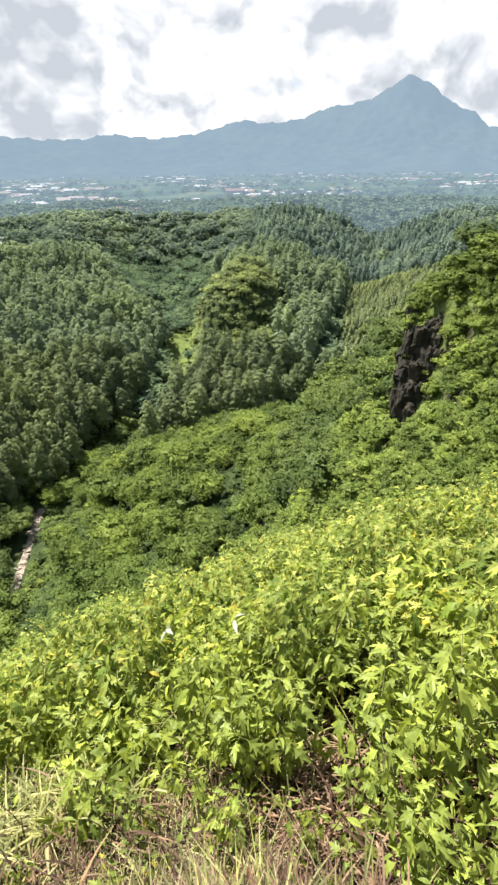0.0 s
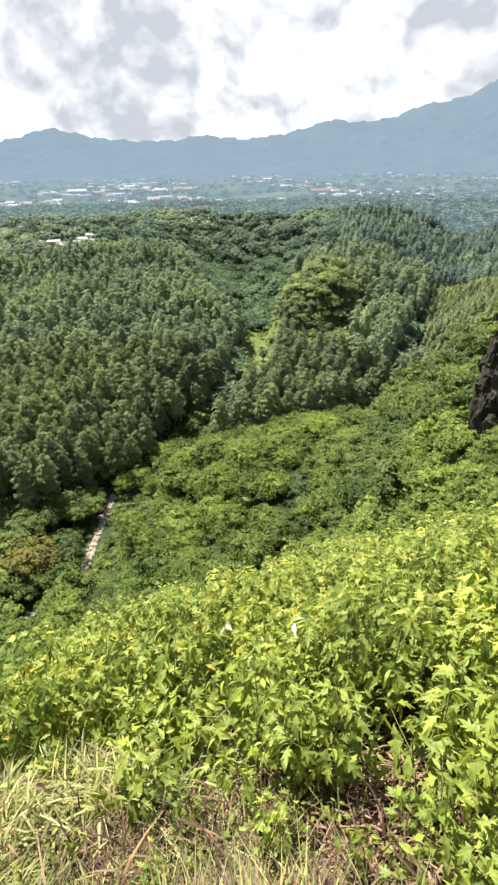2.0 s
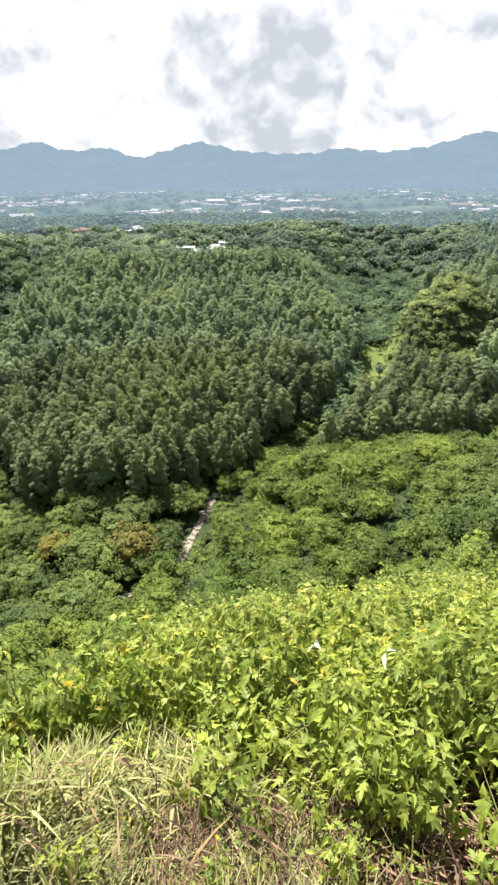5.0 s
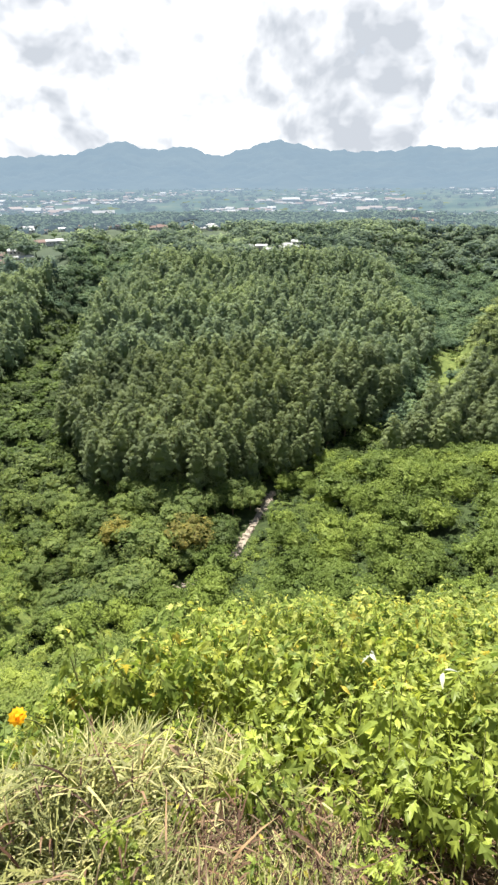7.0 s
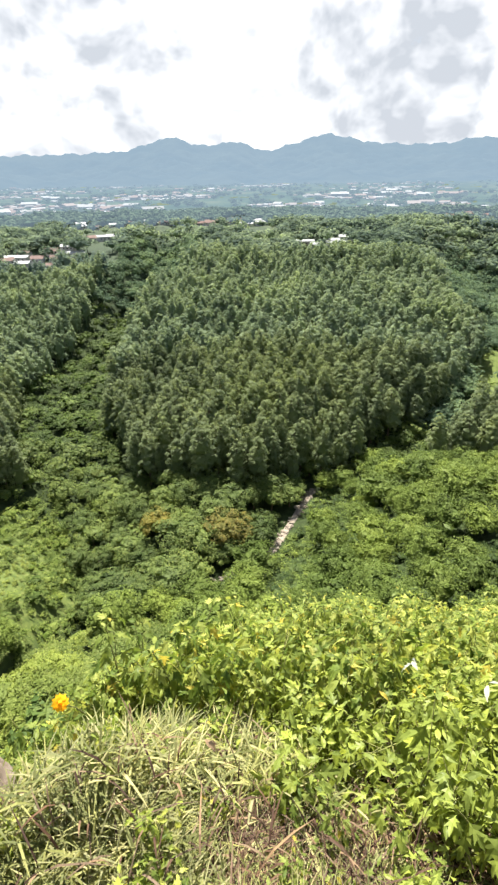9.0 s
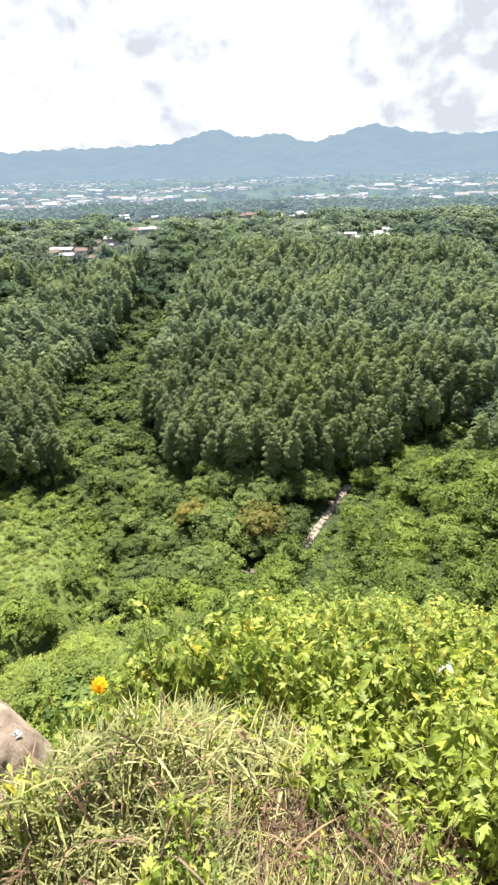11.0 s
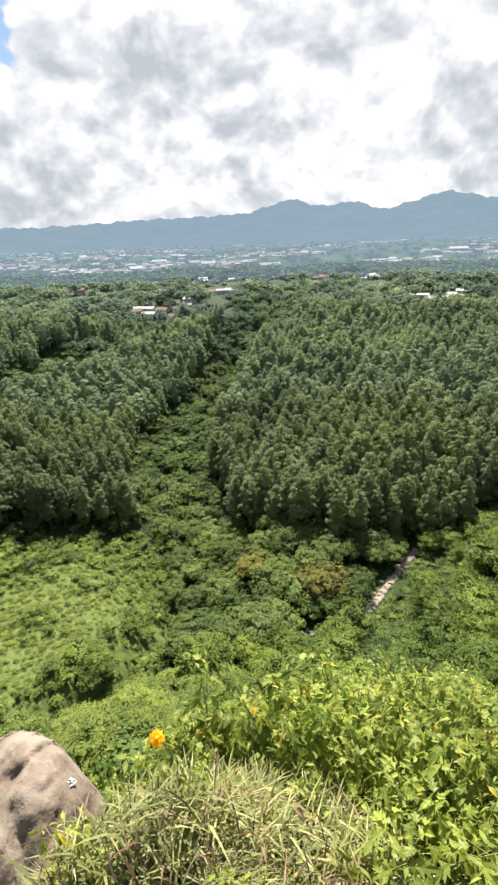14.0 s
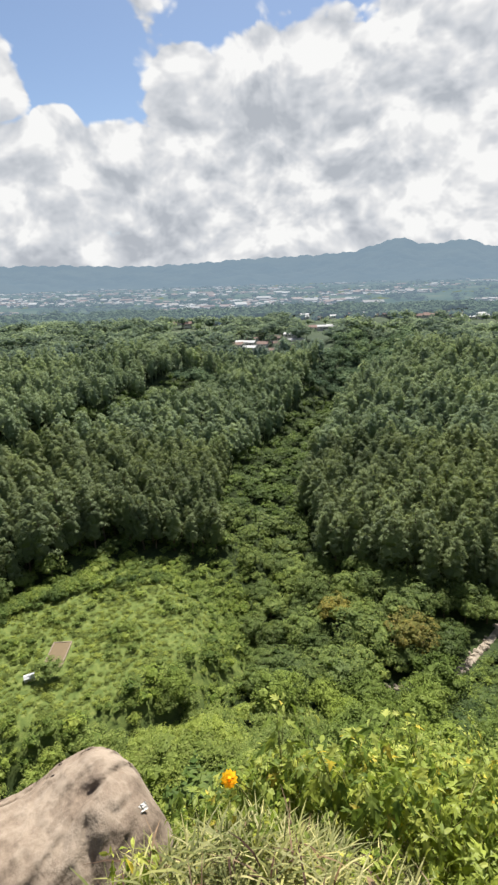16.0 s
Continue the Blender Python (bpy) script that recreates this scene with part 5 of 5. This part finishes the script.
def cliff():
    """A dark broken rock face of stacked blocks, cleft from top to bottom."""
    thing = tagged(new("rock_face"), "dark broken rock cliff between hanging shrubs", "cliff")
    base = wall_at(19.3, -26.0)
    thing.matrix_basis = Matrix.Translation(base)
    meshes = [crag(i) for i in range(4)]
    rng = np.random.default_rng(17)
    for i in range(84):
        az, z = 17.6 + 3.7 * ((i * 0.618) % 1), -13.5 - 15.0 * (i + 0.5) / 84 + rng.normal(0, 0.4)
        p = wall_at(az, z) - base
        out = Vector((math.sin(radians(az)), math.cos(radians(az)), 0))
        w, h = rng.uniform(0.6, 1.4), rng.uniform(1.6, 3.6)
        ob = part("rock", meshes[i % 4], None, None, thing)
        ob.matrix_basis = Matrix.Translation(p + out * rng.uniform(0.1, 1.0)) @ pose(0, 0, 0, rng.normal(0, 8), rng.normal(0, 8), i * 77) @ Matrix.Diagonal((w, w, h, 1))


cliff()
rng = np.random.default_rng(18)
sheets = []
for i in range(46):
    on_edge = i % 2 == 0
    az, z = (17.5 + rng.normal(0, 0.15), rng.uniform(-28, -12)) if on_edge else (rng.uniform(17.6, 21.6), rng.uniform(-28, -12.5))
    p = wall_at(az, z) * (1 if on_edge else 0.985)
    pv, pf = join(BUSHES_LOW[i % 4])
    k = rng.uniform(0.35, 0.8) * (1.7 if z > -14.5 else 1.0)
    sheets.append((pv * (k * 1.3, k * 1.3, k) + (p.x, p.y, z - 0.3), pf))
v, f = join(sheets)
me = mesh_of("cliff_shrubs", v, f, MAT["scrub_light"], False)
me.attributes.new("tone", "FLOAT", "POINT").data.foreach_set("value", np.concatenate([np.full(len(s[0]), rng.uniform(0, 1)) for s in sheets]).astype(np.float32))
tagged(new("cliff_shrubs", me), "light green shrubs rooted on the rock ledges", "scrub", kind="stuff")
rng = np.random.default_rng(91)
tree("round_tree", "dense dark green tree standing on the spur", "tree", "", BROAD_MESHES[1], (24.2, 58.0, float(height(24.2, 58.0)) - 0.3), 4.6, 5.0, rng)
tree("flowering_tree", "broad tree with yellow-brown crown beside the river", "tree", "", BROWN_MESHES[0], (-86.0, 113.0, float(height(-86.0, 113.0)) - 0.3), 12, 17, rng)
tree("flowering_tree", "round tree with yellow-brown crown in the wood", "tree", "", BROWN_MESHES[1], (-108.0, 104.0, float(height(-108.0, 104.0)) - 0.3), 11, 12, rng)

# ================= river, pond, clearing =================


def ribbon(line, wide, lift, step=2.5):
    """A sheet along a line, laid a little over the ground."""
    pts = []
    for a, b in zip(line[:-1], line[1:]):
        n = max(2, int(np.linalg.norm(b - a) / step))
        pts += [a + (b - a) * i / n for i in range(n)]
    pts = np.array(pts + [line[-1]])
    d = unit(np.gradient(pts, axis=0))
    side = np.stack([-d[:, 1], d[:, 0]], -1)
    cols = []
    for k in np.linspace(-1, 1, 7):
        p = pts + side * (wide * k * (1 + 0.3 * wave(pts[:, 0] * 3, pts[:, 1] * 3, 40, k))[:, None])
        cols.append(np.c_[p, height(p[:, 0], p[:, 1]) + lift * (1 - abs(k) ** 4 * 2)])
    v = np.stack(cols, 1).reshape(-1, 3)
    m = len(pts)
    i = (np.arange(m - 1)[:, None] * 7 + np.arange(6)[None]).ravel()
    return v, np.stack([i, i + 1, i + 8, i + 7], -1)


v, f = ribbon(RIVER[4:6], 1.5, 0.25)
tagged(new("water", mesh_of("riverbed", v, f, MAT["boulder"], True)), "pale stony bed of the small river", "river", kind="structure")


way = np.array([(d * math.sin(radians(10.4)), d * math.cos(radians(10.4))) for d in (268.0, 296.0, 328.0)]) + np.array([(0.0, 0.0), (-1.6, 0.0), (0.6, 0.0)])
v, f = ribbon(way, 1.3, 0.35)
tagged(new("road", mesh_of("track", v, f, MAT["boulder"], True)), "pale dirt track between the pine stands", "track", kind="structure")


def river_stones():
    rng = np.random.default_rng(92)
    line = RIVER[3:6]
    out = []
    for _ in range(230):
        k = int(rng.integers(0, 2))
        p = line[k] + (line[k + 1] - line[k]) * rng.uniform(0, 1)
        x, y = p + rng.normal(0, 1.0, 2)
        s = rng.uniform(0.25, 0.9)
        out.append(blob((x, y, float(height(x, y)) + 0.25 * s), (s, s * rng.uniform(0.6, 1), s * 0.7), rng, 6, 4, 0.16))
    return join(out)


v, f = river_stones()
tagged(new("river_stones", mesh_of("river_stones", v, f, MAT["boulder"], False)), "pale boulders in the river bed", "stones", kind="stuff")


def pond():
    thing = tagged(new("fish_pond"), "rectangular pond of brown muddy water with pale rim", "pond")
    thing.matrix_basis = pose(-135.2, 21.1, -99.1, 0, 0, 58.4)
    w, d = 2.4, 5.2
    part("pond_water", [(-w, -d, -0.12), (w, -d, -0.12), (w, d, -0.12), (-w, d, -0.12)], [(0, 1, 2, 3)], MAT["mud_water"], thing)
    for x0, x1, y0, y1 in ((-w - 0.3, -w, -d - 0.3, d + 0.3), (w, w + 0.3, -d - 0.3, d + 0.3), (-w, w, -d - 0.3, -d), (-w, w, d, d + 0.3)):
        vs = [(x, y, zz) for zz in (-1.6, 0.0) for x, y in ((x0, y0), (x1, y0), (x1, y1), (x0, y1))]
        part("rim", vs, [(4, 5, 6, 7), (0, 1, 5, 4), (1, 2, 6, 5), (2, 3, 7, 6), (3, 0, 4, 7)], MAT["rock"], thing)


pond()

# the sunlit strip of bushes on the hill's flank over the meadow
x, y = scattered(5.5, lambda x, y: ellipse(x, y, -82, 300, 9, 60, 12) | ellipse(x, y, -74, 236, 7, 30, 20), 88)
tagged(planted("flank_scrub", both(BROADS_FAR), x, y, (4, 8), (1.2, 1.7), MAT["scrub_light"], 89), "sunlit light green bushes on the hill's flank", "scrub", kind="stuff")


def box_roof(w, d, h, rise, over=0.4):
    """Walls with gables, and a roof with two slopes and thickness, along x."""
    walls = np.array([(-w, -d, -1.5), (w, -d, -1.5), (w, d, -1.5), (-w, d, -1.5), (-w, -d, h), (w, -d, h), (w, d, h), (-w, d, h), (-w, 0, h + rise), (w, 0, h + rise)])
    wf = np.array([(0, 1, 5, 4), (1, 2, 6, 5), (2, 3, 7, 6), (3, 0, 4, 7), (4, 8, 7, 7), (5, 6, 9, 9)])
    wf = wf[:4]
    gable = np.array([(4, 7, 8), (5, 9, 6)])
    k = over
    dr = rise / d * k
    rv = []
    for zz in (0.08, 0.28):
        rv += [(-w - k, -d - k, h - dr + zz), (w + k, -d - k, h - dr + zz), (w + k, 0, h + rise + zz), (-w - k, 0, h + rise + zz), (w + k, d + k, h - dr + zz), (-w - k, d + k, h - dr + zz)]
    rf = np.array([(6, 7, 8, 9), (9, 8, 10, 11), (1, 0, 3, 2), (2, 3, 5, 4), (0, 1, 7, 6), (4, 5, 11, 10), (0, 6, 9, 3), (3, 9, 11, 5), (1, 2, 8, 7), (2, 4, 10, 8)])
    return walls, wf, gable, np.array(rv), rf


def house_meshes(w, d, h, rise, roof):
    walls, wf, gable, rv, rf = box_roof(w, d, h, rise)
    tri = np.concatenate([np.concatenate([wf[:, [0, 1, 2]], wf[:, [0, 2, 3]]]), gable])
    return mesh_of("wall", walls, tri, MAT["plaster"], False), mesh_of("roof", rv, rf, MAT[roof], False)


def window_mesh(w, h):
    v = np.array([(-w, 0, -h), (w, 0, -h), (w, 0, h), (-w, 0, h), (-w, -0.06, -h), (w, -0.06, -h), (w, -0.06, h), (-w, -0.06, h)])
    return mesh_of("window", v, [(4, 5, 6, 7), (0, 1, 5, 4), (1, 2, 6, 5), (2, 3, 7, 6), (3, 0, 4, 7)], MAT["glass"], False)


m = bpy.data.materials.new("dark_window")
m.use_nodes = True
nd = Nodes(m.node_tree)
nd.add("ShaderNodeOutputMaterial", {0: nd.add("ShaderNodeBsdfPrincipled", {"Base Color": (0.03, 0.035, 0.04, 1), "Roughness": 0.1}).outputs[0]})
MAT["glass"] = m
WINDOW = window_mesh(0.7, 0.6)
KINDS = {
    "red": (house_meshes(5, 4, 3.2, 2.0, "roof_red"), "small village house with red-brown tiled roof", 5, 4),
    "white": (house_meshes(6, 4.5, 3.2, 1.4, "roof_white"), "village house with pale metal roof", 6, 4.5),
    "hall": (house_meshes(13, 6, 4.0, 1.6, "roof_white"), "long low hall with white roof", 13, 6),
}


def house(kind, at, turn, k=1.0):
    (wall, roof), label, w, d = KINDS[kind]
    thing = tagged(new("house"), label, "house", "village houses on the plateau")
    thing.matrix_basis = pose(*at, 0, 0, turn) @ Matrix.Scale(k, 4)
    wl = part("wall", wall, None, None, thing)
    for i in range(3 if w < 10 else 5):
        n = 3 if w < 10 else 5
        ob = part("window", WINDOW, None, None, wl)
        ob.matrix_basis = Matrix.Translation(((i - (n - 1) / 2) * w * 1.6 / n, -d - 0.01, 1.8))
    part("roof", roof, None, None, thing)


def villages():
    rng = np.random.default_rng(93)
    for (az, r, w, s), n, reds in zip(VILLAGES, (14, 5, 18, 4, 14, 6, 3, 4), (0.6, 0.0, 0.75, 0.2, 0.6, 0.6, 0.3, 0.5)):
        spots = []
        for _ in range(400):
            if len(spots) == n:
                break
            u, v = rng.uniform(-w, w), rng.uniform(-s * 0.8, s * 0.8)
            if all(math.hypot(u - a, v - b) > 14 for a, b in spots):
                spots.append((u, v))
        a = radians(az)
        for i, (u, v) in enumerate(spots):
            x = (r + v) * math.sin(a) + u * math.cos(a)
            y = (r + v) * math.cos(a) - u * math.sin(a)
            kind = "red" if rng.uniform() < reds else ("hall" if i % 4 == 0 and r < 600 else "white")
            house(kind, (x, y, float(height(x, y)) + 0.2), -az + rng.normal(0, 14), 0.8 if kind == "hall" and r < 600 else 1.0)


villages()
hut_z = float(height(-129.8, 12.4))
thing = tagged(new("hut"), "small hut with pale metal roof beside the pond", "hut")
thing.matrix_basis = pose(-129.8, 12.4, hut_z + 0.4, 0, 0, 80) @ Matrix.Scale(0.22, 4)
tree("round_tree", "small dark round tree beside the pond", "tree", "", BROAD_MESHES[2], (-127.6, 17.0, float(height(-127.6, 17.0)) - 0.3), 5.5, 8.0, rng)
part("wall", KINDS["white"][0][0], None, None, thing)
part("roof", KINDS["white"][0][1], None, None, thing)


def town():
    """Hundreds of far houses in loose bands across the plain."""
    rng = np.random.default_rng(94)
    wv, rv, kw, kr = [], [], 0, 0
    wall_f, roof_f = [], []
    walls, wf, gable, rr, rf = box_roof(6, 5, 4, 2.2)
    n = 0
    while n < 3000:
        az, r = rng.uniform(-95, 32), 900 * 3.1 ** rng.uniform(0, 1)
        x, y = r * math.sin(radians(az)), r * math.cos(radians(az))
        band = float(wave(np.array(x), np.array(y), 560, 9.0)) + 0.35 * float(wave(np.array(x), np.array(y), 130, 4.0))
        if band < 0.30 - 0.35 * (az < -52):
            continue
        n += 1
        k = rng.uniform(0.45, 0.95) * (2.0 if rng.uniform() < 0.05 else 1.0)
        m = np.array(pose(x, y, float(height(x, y)) + 1.0, 0, 0, -az + rng.normal(0, 25)) @ Matrix.Diagonal((k * rng.uniform(0.8, 1.8), k, k * 0.9, 1)))
        wv.append((np.c_[walls, np.ones(len(walls))] @ m.T)[:, :3])
        rv.append((np.c_[rr, np.ones(len(rr))] @ m.T)[:, :3])
        wall_f.append(wf + kw)
        roof_f.append(rf + kr)
        kw += len(walls)
        kr += len(rr)
    return (np.concatenate(wv), np.concatenate(wall_f)), (np.concatenate(rv), np.concatenate(roof_f))


tw, tr = town()
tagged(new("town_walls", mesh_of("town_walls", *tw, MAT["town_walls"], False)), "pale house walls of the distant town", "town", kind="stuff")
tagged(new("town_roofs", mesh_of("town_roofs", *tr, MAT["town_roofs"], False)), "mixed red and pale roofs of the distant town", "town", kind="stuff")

x, y = scattered(3.6, lambda x, y: ellipse(x, y, -160, 24, 10, 44) & ~ellipse(x, y, -137, 28, 25, 40), 101)
tagged(planted("clearing_edge_bushes", both(BUSHES_LOW), x, y, (1.8, 4.2), (1.0, 1.5), MAT["scrub"], 102), "dense dark bushes between the clearing and the pines", "scrub", kind="stuff")
# low plants of the clearing and the meadow
x, y = scattered(1.9, lambda x, y: ellipse(x, y, -137, 28, 28, 43) & (wave(x, y, 13, 3.0) > -0.6) & ~ellipse(x, y, -133, 20.5, 9, 4.2, -32), 95)
tagged(planted("clearing_scrub", both(BROADS_FAR), x, y, (0.35, 1.0), (1.9, 2.9), MAT["weeds"], 96), "low weeds and bushes on the clearing", "scrub", kind="stuff")
x, y = scattered(3.6, lambda x, y: ellipse(x, y, -137, 28, 27, 43) & (wave(x, y, 24, 1.0) > 0.1) & ~ellipse(x, y, -130, 19, 16, 8, -32), 99)
tagged(planted("clearing_bushes", both(BUSHES_MID), x, y, (0.9, 2.6), (1.2, 1.8), MAT["scrub_light"], 100), "rounded dark green bushes on the clearing", "scrub", kind="stuff")
x, y = scattered(3.0, lambda x, y: ellipse(x, y, -44, 318, 12, 35) & (wave(x, y, 19, 5.0) > 0.1), 97)
tagged(planted("meadow_scrub", both(TINY), x, y, (0.8, 2.2), (1.2, 2.2), MAT["scrub_light"], 98), "low bushes on the meadow", "scrub", kind="stuff")
